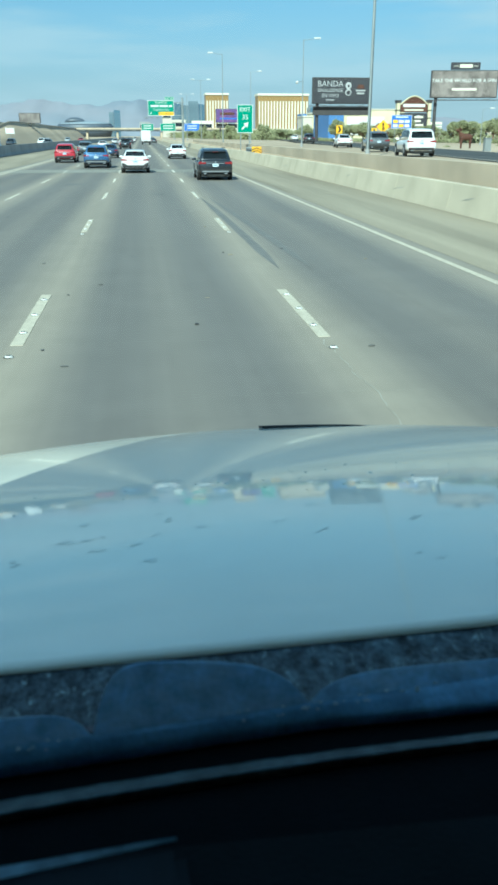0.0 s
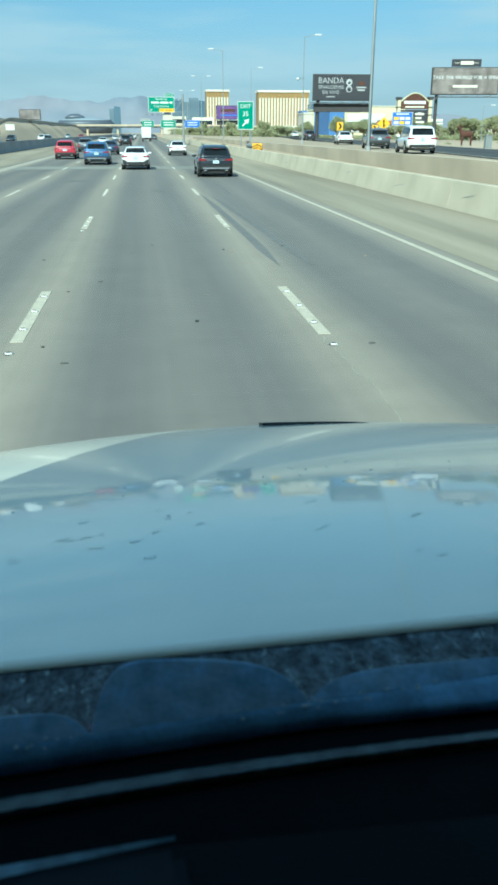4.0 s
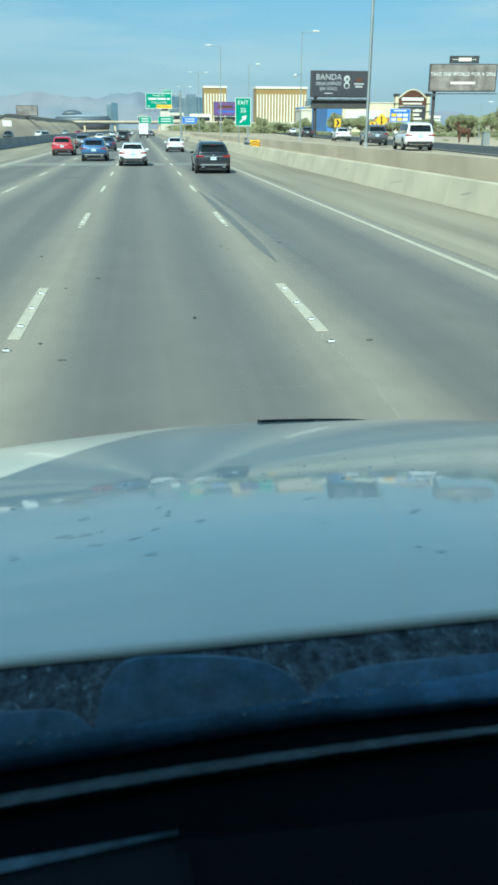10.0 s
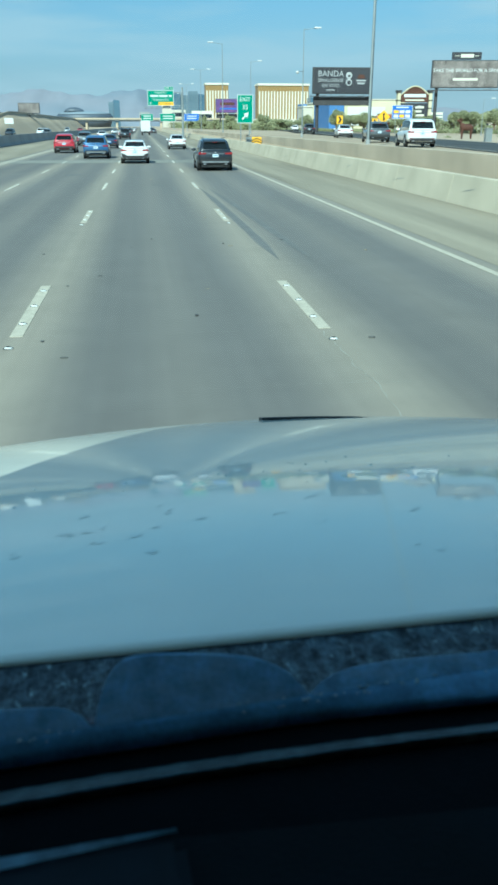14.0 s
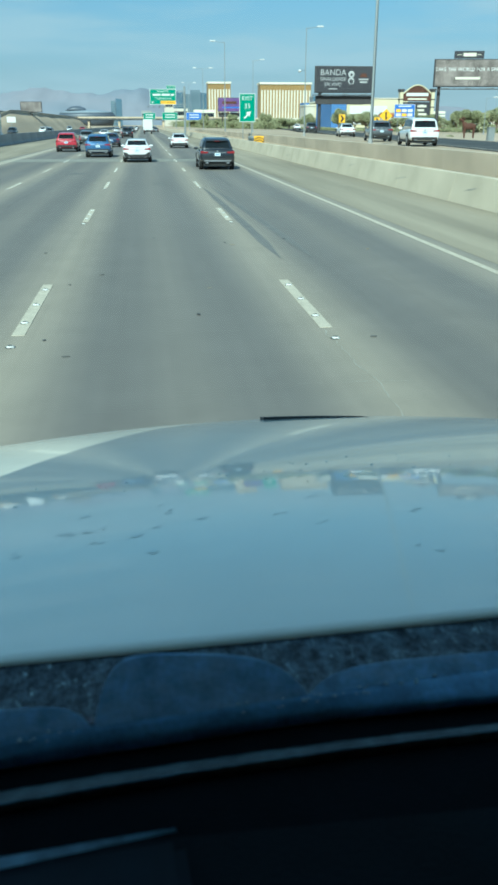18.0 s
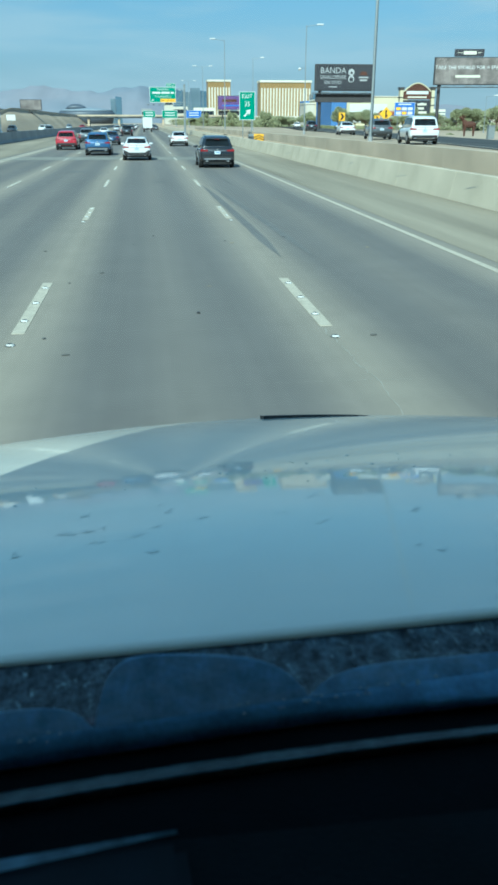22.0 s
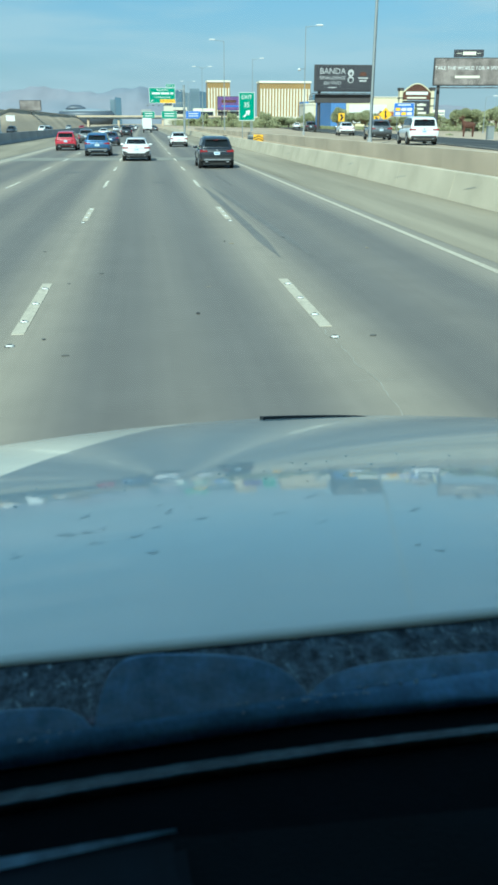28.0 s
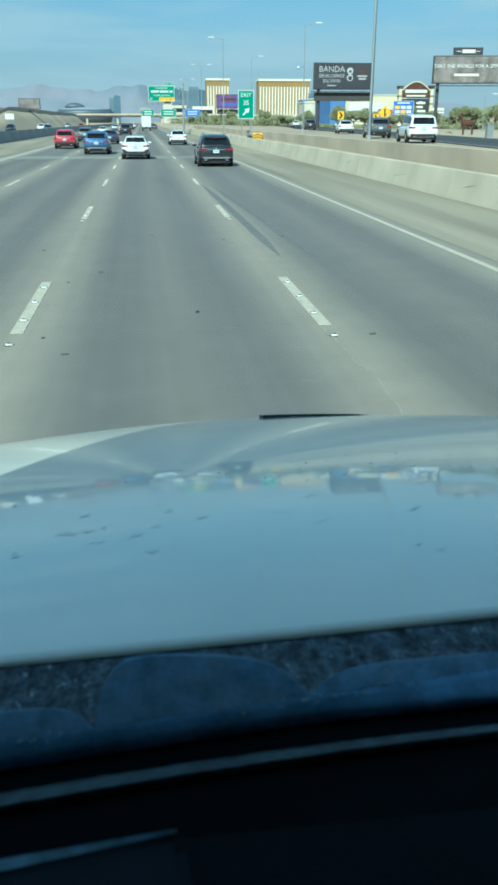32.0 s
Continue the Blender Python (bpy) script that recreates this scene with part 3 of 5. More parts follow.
for y0, z0, long_ in ((24.5, .55, 1.1), (31.5, .48, 1.6), (40.0, .6, 1.2), (58.0, .45, 2.0)):
    bm, prev = bmesh.new(), None
    for i in range(14):
        y, z = y0 + long_ * i / 13, z0 - .16 * i / 13 + random.uniform(-.01, .01)
        w = .022 * math.sin(math.pi * (i + .4) / 14) * random.uniform(.6, 1.2)
        cur = [bm.verts.new((X_BARRIER + .235 * k + .003, y, k)) for k in (z - w, z + w)]
        for v_ in cur:
            v_.co.x -= .008
        if prev:
            bm.faces.new((prev[0], prev[1], cur[1], cur[0]))
        prev = cur
    part("scuff", bm, SCUFF, barrier, "grey tyre scuff")
MEDIAN = [(0.0, 0.0), (0.0, 0.1), (0.12, 0.35), (0.2, 1.25), (0.42, 1.25), (0.5, 0.35), (0.62, 0.1), (0.62, 0.0)]
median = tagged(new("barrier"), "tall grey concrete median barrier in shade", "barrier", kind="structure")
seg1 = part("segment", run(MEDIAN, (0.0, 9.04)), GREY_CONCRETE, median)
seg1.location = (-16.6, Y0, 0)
for k in range(1, 90):
    ob = new("segment", seg1.data)
    ob.parent = median
    ob.location = (-16.6, Y0 + 9.06 * k, 0)
WALL = [(0, -0.2), (0, 1.42), (0.3, 1.42), (0.3, -0.2)]
wall = tagged(new("wall_tan"), "tan concrete parapet between motorway and ramp", "wall", kind="structure")
seg2 = part("panel", run(WALL, (0.0, 7.97)), TAN_CONCRETE, wall)
seg2.location = (11.2, Y0, 0)
for k in range(1, 30):
    ob = new("panel", seg2.data)
    ob.parent = wall
    ob.location = (11.2 + 0.02 * max(0, k - 4), Y0 + 8.0 * k, 0)


# ---- the truck that carries the camera ----
def hood_z(x, y):
    u, w = 2.2 - y, x - 0.4
    along = -0.7865 + 0.3465 * u - 0.0605 * u ** 2 + 0.0025 * u ** 3
    across = w * (-0.004 - 0.011 * u + 0.0238 * u ** 2) + w ** 2 * (-0.0739 + 0.0209 * u) + 0.0033 * w ** 3
    return 2.3 + along + across


def hood_rear(x):
    """The hood's rear edge, slightly bowed."""
    x = min(0.45, max(-0.2, x))
    return 0.5665 - 0.0776 * x + 0.0899 * x * x


def sheet(f, us, vs, thick=0.0):
    bm = bmesh.new()
    g = [[bm.verts.new(f(u, v)) for u in us] for v in vs]
    for a_, b_ in zip(g, g[1:]):
        for i in range(len(us) - 1):
            bm.faces.new((a_[i], a_[i + 1], b_[i + 1], b_[i]))
    return bm


def span(a_, b_, n):
    return [a_ + (b_ - a_) * i / n for i in range(n + 1)]


TX = 0.3
truck = thing("pickup_truck", 0, 0, 0, "white pickup truck with a glossy dusty hood, driving on the motorway", "truck")


def hood_point(u, v):
    """u across the hood from -1 to 1, v from the cowl to the nose."""
    half = 0.88 - 0.10 * v ** 3
    x = TX + u * half
    y = hood_rear(x) + (2.65 - hood_rear(x)) * v
    nose = max(0.0, v - 0.9) / 0.1
    roll = max(0.0, 0.012 - (y - hood_rear(x))) / 0.012
    return (x, y, hood_z(x, y) - 0.10 * nose ** 2 - 0.0075 * (1 - math.sqrt(1 - 0.96 * roll * roll)) - 0.05 * max(0.0, abs(u) - 0.9) / 0.1)


part("hood", sheet(hood_point, span(-1, 1, 60), [0, .0003, .0007, .0012, .0018, .0025, .0033, .0042, .0052, .0064] + span(1 / 60, 1, 59)), HOOD, truck, "white hood that mirrors the sky, with specks of grime", True)
# dark slot at the hood's front edge
slot = run([(0, 0), (0, 1), (1, 1), (1, 0)], span(0, 0.999, 12))
for v in slot.verts:
    v_t = v.co.y
    x, y = 0.285 + 0.29 * v_t, 2.04 + 0.07 * v.co.x
    v.co = (x, y, hood_z(x, y) + (0.008 * (1.0 - v_t) ** 0.6 if v.co.z > 0.5 else -0.02))
part("hood_slot", slot, TRIM, truck, "thin black slot near the hood's front edge")
random.seed(11)
GRIME_SPOTS = ((-0.099, 0.967), (-0.086, 0.888), (-0.110, 0.887), (-0.067, 0.896), (-0.073, 0.841), (-0.159, 0.829), (-0.007, 0.785), (-0.032, 0.852), (-0.003, 0.881), (0.002, 0.980),
               (0.016, 0.941), (0.041, 0.953), (0.055, 0.895), (0.198, 0.953), (0.144, 0.893), (0.189, 0.841), (0.282, 0.707), (0.260, 0.720), (0.298, 0.855))
for cx, cy in GRIME_SPOTS:
    for k in range(random.choice((1, 2, 2, 3))):
        x, y = cx + random.gauss(0, 0.004), cy + random.gauss(0, 0.005)
        bm = bmesh.new()
        w, h = random.uniform(0.003, 0.0085), random.uniform(0.002, 0.0055)
        pts = []
        for j in range(10):
            t = j * 2 * math.pi / 10
            px_, py_ = x + w * math.cos(t) * random.uniform(0.6, 1.2), y + h * math.sin(t) * random.uniform(0.5, 1.3) + 0.3 * w * math.cos(t)
            pts.append(bm.verts.new((px_, py_, hood_z(px_, py_) + 0.0004)))
        bm.faces.new(pts)
        part("grime_spot", bm, GRIME, truck)
# bright droplets and dust flecks further ahead on the hood
for i in range(26):
    x, y = random.uniform(-0.22, 0.5), random.uniform(1.02, 1.22)
    s_ = random.uniform(0.0008, 0.0022)
    part("dust_fleck", blob((x, y, hood_z(x, y) + 0.0003), (s_ * 1.6, s_, s_ * .5), detail=1), GRIME, truck, "pale dried dust fleck")
# nose, wings and body below the hood
bm = bmesh.new()
front = [hood_point(u, 1.0) for u in span(-1, 1, 20)]
top = [bm.verts.new(p) for p in front]
mid = [bm.verts.new((p[0], p[1] + 0.12, p[2] - 0.25)) for p in front]
low = [bm.verts.new((p[0], p[1] + 0.10, 0.55)) for p in front]
for a_, b_ in ((top, mid), (mid, low)):
    for i in range(len(front) - 1):
        bm.faces.new((a_[i], a_[i + 1], b_[i + 1], b_[i]))
part("grille", bm, TRIM, truck, "black front grille panel")
for side in (-1, 1):
    edge = [hood_point(side, v) for v in span(0, 1, 20)]
    bm = bmesh.new()
    a_ = [bm.verts.new(p) for p in edge]
    b_ = [bm.verts.new((p[0] + side * 0.05, p[1], p[2] - 0.12)) for p in edge]
    c_ = [bm.verts.new((p[0] + side * 0.06, p[1], 0.6)) for p in edge]
    for r0, r1 in ((a_, b_), (b_, c_)):
        for i in range(len(edge) - 1):
            bm.faces.new((r0[i], r0[i + 1], r1[i + 1], r1[i]))
    part("wing", bm, HOOD, truck, "", True)
part("bumper", box(TX - 0.95, TX + 0.95, 2.6, 2.85, 0.5, 0.8, 0.05), ALLOY, truck, "steel front bumper")
for side in (-1, 1):
    for y in (1.6, -2.3):
        wheel = part("wheel", rod((TX + side * 0.74, y, 0.43), (TX + side * 1.0, y, 0.43), 0.43, sides=32), RUBBER, truck)
        part("rim", rod((TX + side * 0.98, y, 0.43), (TX + side * 1.012, y, 0.43), 0.25, sides=24), ALLOY, wheel)
# tall cab, out of view: doors, rear wall, pillars, roof with a bowed front edge
for side in (-1, 1):
    x = TX + side * 0.89
    part("door", box(x - 0.03, x + 0.03, -1.3, 0.48, 0.6, 1.90, 0.02), HOOD, truck)
    # opaque pane added to keep daylight off the dash
    pane = poly([(-1.28, 1.91), (0.42, 1.91), (0.36, 2.79), (-1.28, 2.79)], -0.01, 0.01)
    bmesh.ops.transform(pane, verts=pane.verts, matrix=Matrix(((0, 1, 0, x), (1, 0, 0, 0), (0, 0, 1, 0), (0, 0, 0, 1))))
    part("side_window", pane, WINDOW, truck, "opaque dark side pane, unseen, that keeps the cab dark")
    part("pillar", rod((x, 0.465, 1.86), (x, 0.38, 2.81), 0.035, 0.035, 8), TRIM, truck)
# closed without a window, to keep the sun out
part("rear_wall", box(TX - 0.9, TX + 0.9, -1.36, -1.3, 0.6, 2.79, 0.02), HOOD, truck)
# roof height and bow are set to shape its shadow on the hood
bm = bmesh.new()
outline = [(TX + 0.90 * u, 0.40 + 0.26 * (1 - abs(u) ** 4)) for u in span(1, -1, 40)] + [(TX - 0.90, -1.36), (TX + 0.90, -1.36)]
f = bm.faces.new([bm.verts.new((x, y, 2.80)) for x, y in outline])
r = bmesh.ops.extrude_face_region(bm, geom=[f])
bmesh.ops.translate(bm, verts=[v for v in r["geom"] if isinstance(v, bmesh.types.BMVert)], vec=(0, 0, 0.06))
part("roof", bm, HOOD, truck)
part("headliner", box(TX - 0.84, TX + 0.84, -1.28, 0.3, 2.74, 2.77), HEADLINER, truck)
shield = bmesh.new()
shield.faces.new([shield.verts.new(p) for p in ((TX - 0.85, 0.492, 1.90), (TX + 0.85, 0.492, 1.90), (TX + 0.85, 0.42, 2.79), (TX - 0.85, 0.42, 2.79))])
pane = part("windscreen", shield, WINDSCREEN, truck, "clear windscreen")
pane.visible_shadow = False
# open cargo bed
part("bed_floor", box(TX - 0.86, TX + 0.86, -3.62, -1.5, 0.72, 0.78, 0.01), TRIM, truck, "black lined bed floor")
part("bed_front", box(TX - 0.86, TX + 0.86, -1.5, -1.42, 0.6, 1.33, 0.02), HOOD, truck)
for side in (-1, 1):
    x = TX + side * 0.905
    part("bed_side", box(x - 0.045, x + 0.045, -3.7, -1.42, 0.6, 1.35, 0.03), HOOD, truck)
part("tailgate", box(TX - 0.858, TX + 0.858, -3.7, -3.62, 0.62, 1.34, 0.025), HOOD, truck)
part("underbody", box(TX - 0.7, TX + 0.7, -3.5, 2.5, 0.35, 0.6), CHASSIS, truck)
# cowl and dashboard
def cowl_point(x, v):
    y = 0.462 + (hood_rear(x) + 0.006 - 0.462) * v
    return (x, y, hood_z(x, max(y, hood_rear(x))) - 0.0072)


part("firewall", box(TX - 0.85, TX + 0.85, 0.476, 0.515, 1.70, 1.86), DASH, truck)
part("cowl", sheet(cowl_point, span(TX - 0.86, TX + 0.86, 60), span(0, 1, 14)), COWL, truck, "dark dusty cowl under the windscreen")


def pad_y(x):
    """The strip that stands in for a reflection runs at a slight angle under the windscreen."""
    return 0.4448 + 0.0995 * min(x, 0.3)


def left_lobe(x):
    return 0.0121 * (1 - math.exp((x + 0.0495) / 0.0125))


def middle_lobe(x):
    top = 0.0285 - 0.081 * (x + 0.013)
    return top * (1 - math.exp(-(x + 0.0482) / 0.0085)) * (1 - math.exp(-(0.0957 - x) / 0.017))


def right_lobe(x):
    return 0.713 * max(0.004 if x > 0.2 else 0.0, 0.0148 * (1 - math.exp(-(x - 0.096) / 0.018)) - 0.04 * (x - 0.096))


def lobe_sheet(height, x0, x1, n, lean):
    """A leaning pad with a rounded upper rim and a back."""
    def f(x, v):
        h = max(0.0, height(x))
        if v <= 1.0:
            return (x, pad_y(x) + lean * h * v, 1.9345 + h * v + 0.02 * h * math.sin(math.pi * v))
        rim = v - 1.0
        return (x, pad_y(x) + lean * h + 0.0012 * rim, 1.9345 + h - 0.004 * rim - (h if rim > 1.5 else 0.0))
    return sheet(f, span(x0, x1, n), [0, .15, .3, .5, .7, .85, .95, 1, 1.2, 1.5, 2.0])


# lobes added as solid shapes in place of a reflection in the windscreen
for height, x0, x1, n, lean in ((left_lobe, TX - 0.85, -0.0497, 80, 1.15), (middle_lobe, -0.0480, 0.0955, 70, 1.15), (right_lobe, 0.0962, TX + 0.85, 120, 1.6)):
    part("reflection_pad", lobe_sheet(height, x0, x1, n, lean), REFLECTION_PAD, truck, "smooth dark blue lobe standing in for a windscreen reflection", True)
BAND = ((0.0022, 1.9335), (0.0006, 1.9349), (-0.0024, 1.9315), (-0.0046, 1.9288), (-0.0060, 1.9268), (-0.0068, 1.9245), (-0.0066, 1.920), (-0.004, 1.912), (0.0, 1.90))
part("pad_base", sheet(lambda x, k: (x, pad_y(x) + BAND[k][0] * (1 + 13.0 * max(0.0, min(x, 0.3) - 0.09)), BAND[k][1]), span(TX - 0.85, TX + 0.85, 60), range(len(BAND))), REFLECTION_STRIP, truck, "smooth dark blue strip standing in for a windscreen reflection", True)
random.seed(19)
for i in range(44):
    c_ = (-0.075, 0.075, 0.096, 0.122, 0.165, 0.24)[i % 6]
    x = c_ + random.gauss(0, 0.014)
    s_ = random.uniform(0.0004, 0.001)
    dz = random.uniform(-0.004, 0.0015)
    part("dust_speck", blob((x, pad_y(x) + 0.8 * dz - 0.0006, 1.9347 + dz), (s_ * 1.8, s_, s_), detail=1), DUST, truck)
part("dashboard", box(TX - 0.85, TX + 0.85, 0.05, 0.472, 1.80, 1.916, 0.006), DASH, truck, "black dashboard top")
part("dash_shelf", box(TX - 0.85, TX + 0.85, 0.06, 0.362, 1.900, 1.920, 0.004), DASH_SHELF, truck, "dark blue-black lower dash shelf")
TRIM_PROFILE = ((-0.0046, -0.004), (-0.0050, 0.0022), (-0.0046, 0.0028), (-0.0036, 0.0026), (0.001, 0.0028), (0.0045, 0.0020), (0.006, -0.004))
def trim_point(x, k):
    dy, dz = TRIM_PROFILE[k]
    worn = 0.0003 * math.sin(190 * x) * math.sin(67 * x + 1.0) + 0.00015 * math.sin(410 * x)
    k = min(0.26, max(-0.13, x))
    return (x, 0.4094 + 0.0922 * k - 0.142 * k * k + dy * (1.12 - 1.3 * k) + worn, 1.9195 + dz)


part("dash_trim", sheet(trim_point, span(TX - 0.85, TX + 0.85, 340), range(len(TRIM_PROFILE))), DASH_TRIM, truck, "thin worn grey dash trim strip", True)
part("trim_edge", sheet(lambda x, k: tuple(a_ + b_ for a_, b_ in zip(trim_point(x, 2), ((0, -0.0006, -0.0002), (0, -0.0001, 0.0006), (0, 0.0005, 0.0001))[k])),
                        span(TX - 0.85, TX + 0.85, 340), range(3)), PALE_EDGE, truck, "pale near edge of the trim strip")
turned = Matrix.Translation((0.0055, 0.3538, 0.0)) @ Matrix.Rotation(math.atan(0.096), 4, "Z")
bm = box(-0.27, 0.0, -0.13, 0.0, 1.87, 1.9300, 0.007)
bmesh.ops.transform(bm, verts=bm.verts, matrix=turned)
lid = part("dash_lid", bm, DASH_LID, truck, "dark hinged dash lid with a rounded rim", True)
# tapered pale strip laid on as the highlight of the lid's rim
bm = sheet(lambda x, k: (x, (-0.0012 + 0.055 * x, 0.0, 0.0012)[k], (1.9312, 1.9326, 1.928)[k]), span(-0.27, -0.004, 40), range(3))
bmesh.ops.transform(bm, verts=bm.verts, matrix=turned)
part("lid_edge", bm, PALE_EDGE, lid, "painted highlight along the lid rim")

# ---- other vehicles ----
def ring(hw, z0, z1, y, power=4.5, n=20):
    pts, zm, hz = [], (z0 + z1) / 2, (z1 - z0) / 2
    for k in range(n):
        t = 2 * math.pi * (k + 0.5) / n
        c, s = math.cos(t), math.sin(t)
        pts.append((hw * math.copysign(abs(c) ** (2 / power), c), y, zm + hz * math.copysign(abs(s) ** (2 / power), s)))
    return pts


STYLES = {
    # length, width, height; body stations (place, bottom, top, width share); roof stations (place, top, foot width, top width)
    "sedan": (4.75, 1.84, 1.46, [(0, .42, .86, .86), (.012, .32, .98, .95), (.05, .25, 1.03, .99), (.2, .22, 1.01, 1.0), (.6, .22, .97, 1.0), (.74, .22, .95, 1.0), (.92, .25, .80, .97), (.985, .3, .70, .9), (1, .4, .62, .8)],
              [(.12, 1.0, .86, .80), (.27, 1.39, .89, .66), (.40, 1.46, .90, .66), (.55, 1.43, .90, .66), (.72, .96, .88, .78)]),
    "hatch": (4.5, 1.82, 1.45, [(0, .40, .90, .88), (.012, .30, 1.0, .96), (.05, .25, 1.05, 1.0), (.2, .22, 1.02, 1.0), (.6, .22, .97, 1.0), (.72, .22, .95, 1.0), (.92, .25, .80, .97), (.985, .3, .70, .9), (1, .4, .62, .8)],
              [(.04, 1.03, .88, .82), (.17, 1.36, .89, .68), (.35, 1.45, .90, .66), (.52, 1.43, .90, .66), (.70, .96, .88, .78)]),
    "suv": (4.65, 1.90, 1.66, [(0, .50, .98, .88), (.012, .38, 1.08, .96), (.05, .32, 1.12, 1.0), (.2, .28, 1.10, 1.0), (.6, .28, 1.08, 1.0), (.73, .28, 1.06, 1.0), (.93, .3, .92, .97), (.985, .35, .82, .9), (1, .45, .72, .8)],
            [(.02, 1.08, .88, .82), (.09, 1.50, .89, .72), (.2, 1.63, .90, .70), (.4, 1.66, .90, .70), (.56, 1.61, .90, .70), (.72, 1.07, .88, .8)]),
    "van": (5.1, 1.98, 1.76, [(0, .45, 1.0, .9), (.012, .34, 1.1, .97), (.05, .28, 1.14, 1.0), (.2, .25, 1.12, 1.0), (.6, .25, 1.08, 1.0), (.76, .25, 1.04, 1.0), (.93, .3, .88, .97), (.985, .35, .78, .9), (1, .45, .7, .8)],
            [(.015, 1.1, .9, .85), (.05, 1.58, .91, .77), (.15, 1.73, .92, .75), (.42, 1.76, .92, .75), (.6, 1.68, .92, .74), (.78, 1.05, .9, .8)]),
    "pickup": (5.6, 2.0, 1.88, [(0, .62, 1.1, .95), (.01, .55, 1.2, .99), (.05, .5, 1.24, 1.0), (.4, .45, 1.24, 1.0), (.66, .42, 1.22, 1.0), (.76, .42, 1.2, 1.0), (.95, .45, 1.1, .98), (.99, .5, 1.0, .92), (1, .6, .9, .85)],
               [(.36, 1.22, .9, .86), (.385, 1.78, .9, .76), (.46, 1.87, .9, .74), (.58, 1.85, .9, .74), (.72, 1.2, .9, .84)]),
}


def between(p, q, t):
    return tuple(a_ + (b_ - a_) * t for a_, b_ in zip(p, q))


def panel(corners, out=0.008):
    """A slightly proud flat pane over four corners."""
    bm = bmesh.new()
    vs = [Vector(c) for c in corners]
    n = (vs[1] - vs[0]).cross(vs[3] - vs[0]).normalized()
    a_ = [bm.verts.new(v + n * out) for v in vs]
    b_ = [bm.verts.new(v - n * 0.02) for v in vs]
    bm.faces.new(a_)
    bm.faces.new(b_[::-1])
    for i in range(4):
        bm.faces.new((a_[i], b_[i], b_[(i + 1) % 4], a_[(i + 1) % 4]))
    return bm


def vehicle(style, x, y, z, label, paint, name="car", category="car", turn=0.0, lamps_on=False, rack=False):
    """A road vehicle whose tail stands at y and whose nose points ahead."""
    L, W, H, body, roof = STYLES[style]
    ob = thing(name, x, y, z, label, category, "vehicles on the road", turn=turn)
    hw = W / 2
    part("body", loft([ring(hw * w, a_, b_, f * L) for f, a_, b_, w in body]), paint, ob, "", True)
    rings = []
    for f, top, w0, w1 in roof:
        zb = 0.90 if style in ("sedan", "hatch") else (1.0 if style in ("suv", "van") else 1.15)
        yy = f * L
        pts = [(-hw * w0, yy, zb), (-hw * (w0 * .45 + w1 * .55), yy, zb + (top - zb) * .55), (-hw * w1, yy, top - .05), (-hw * w1 * .86, yy, top - .012),
               (-hw * w1 * .4, yy, top), (hw * w1 * .4, yy, top), (hw * w1 * .86, yy, top - .012), (hw * w1, yy, top - .05),
               (hw * (w0 * .45 + w1 * .55), yy, zb + (top - zb) * .55), (hw * w0, yy, zb)]
        rings.append(pts)
    part("cabin", loft(rings), paint, ob, "", True)
    # panes
    a_, b_ = rings[0], rings[1]
    k0, k1 = (3, 6)
    lo_l, lo_r, hi_l, hi_r = a_[k0], a_[k1], b_[k0], b_[k1]
    inset = 0.0
    c = [between(between(lo_l, lo_r, inset), between(hi_l, hi_r, inset), 0.12), between(between(lo_l, lo_r, 1 - inset), between(hi_l, hi_r, 1 - inset), 0.12),
         between(between(lo_l, lo_r, 1 - inset * .8), between(hi_l, hi_r, 1 - inset * .8), 0.93), between(between(lo_l, lo_r, inset * .8), between(hi_l, hi_r, inset * .8), 0.93)]
    part("rear_window", panel(c, 0.022), WINDOW, ob, "dark rear window")
    a_, b_ = rings[-1], rings[-2]
    c = [between(a_[6], b_[6], .1), between(a_[3], b_[3], .1), between(a_[3], b_[3], .92), between(a_[6], b_[6], .92)]
    part("windscreen", panel(c, 0.015), WINDOW, ob)
    for i0, i1, side in [(0, 2, -1), (9, 7, 1)]:
        for j in range(1, len(rings) - 2):
            p, q = rings[j], rings[j + 1]
            c = [between(p[i0], p[i1], .30), between(p[i0], p[i1], .92), between(q[i0], q[i1], .92), between(q[i0], q[i1], .30)]
            mid0, mid1 = [between(c[0], c[3], t) for t in (.04, .96)], [between(c[1], c[2], t) for t in (.04, .96)]
            cc = [mid0[0], mid1[0], mid1[1], mid0[1]]
            if side > 0:
                cc = cc[::-1]
            part("side_window", panel(cc, 0.035), WINDOW, ob)
    # wheels
    rad = 0.33 if style in ("sedan", "hatch") else 0.37
    for side in (-1, 1):
        for fy in (0.19, 0.80):
            wy = fy * L
            part("wheel_arch", rod((side * (hw - .14), wy, rad + .03), (side * (hw + .004), wy, rad + .03), rad * 1.13, sides=24), CHASSIS, ob)
            wheel = part("wheel", rod((side * (hw - .2), wy, rad), (side * (hw + .012), wy, rad), rad, sides=24), RUBBER, ob)
            part("rim", rod((side * (hw - .02), wy, rad), (side * (hw + .022), wy, rad), rad * .62, rad * .55, 16), ALLOY, wheel)
    # tail
    zt = body[1][2]
    for side in (-1, 1):
        if style == "pickup":
            lamp = box(side * hw * .93 - .07, side * hw * .93 + .07, -.02, .10, zt - .42, zt - .06, .02)
        else:
            lamp = box(min(side * hw * .52, side * hw * .97), max(side * hw * .52, side * hw * .97), -.012, .16, zt - .25, zt - .10, .03)
        part("tail_lamp", lamp, TAIL, ob, "red tail lamp")
        part("reflector", box(side * hw * .72 - .09, side * hw * .72 + .09, -.028, .03, .50, .55, .008), TAIL, ob)
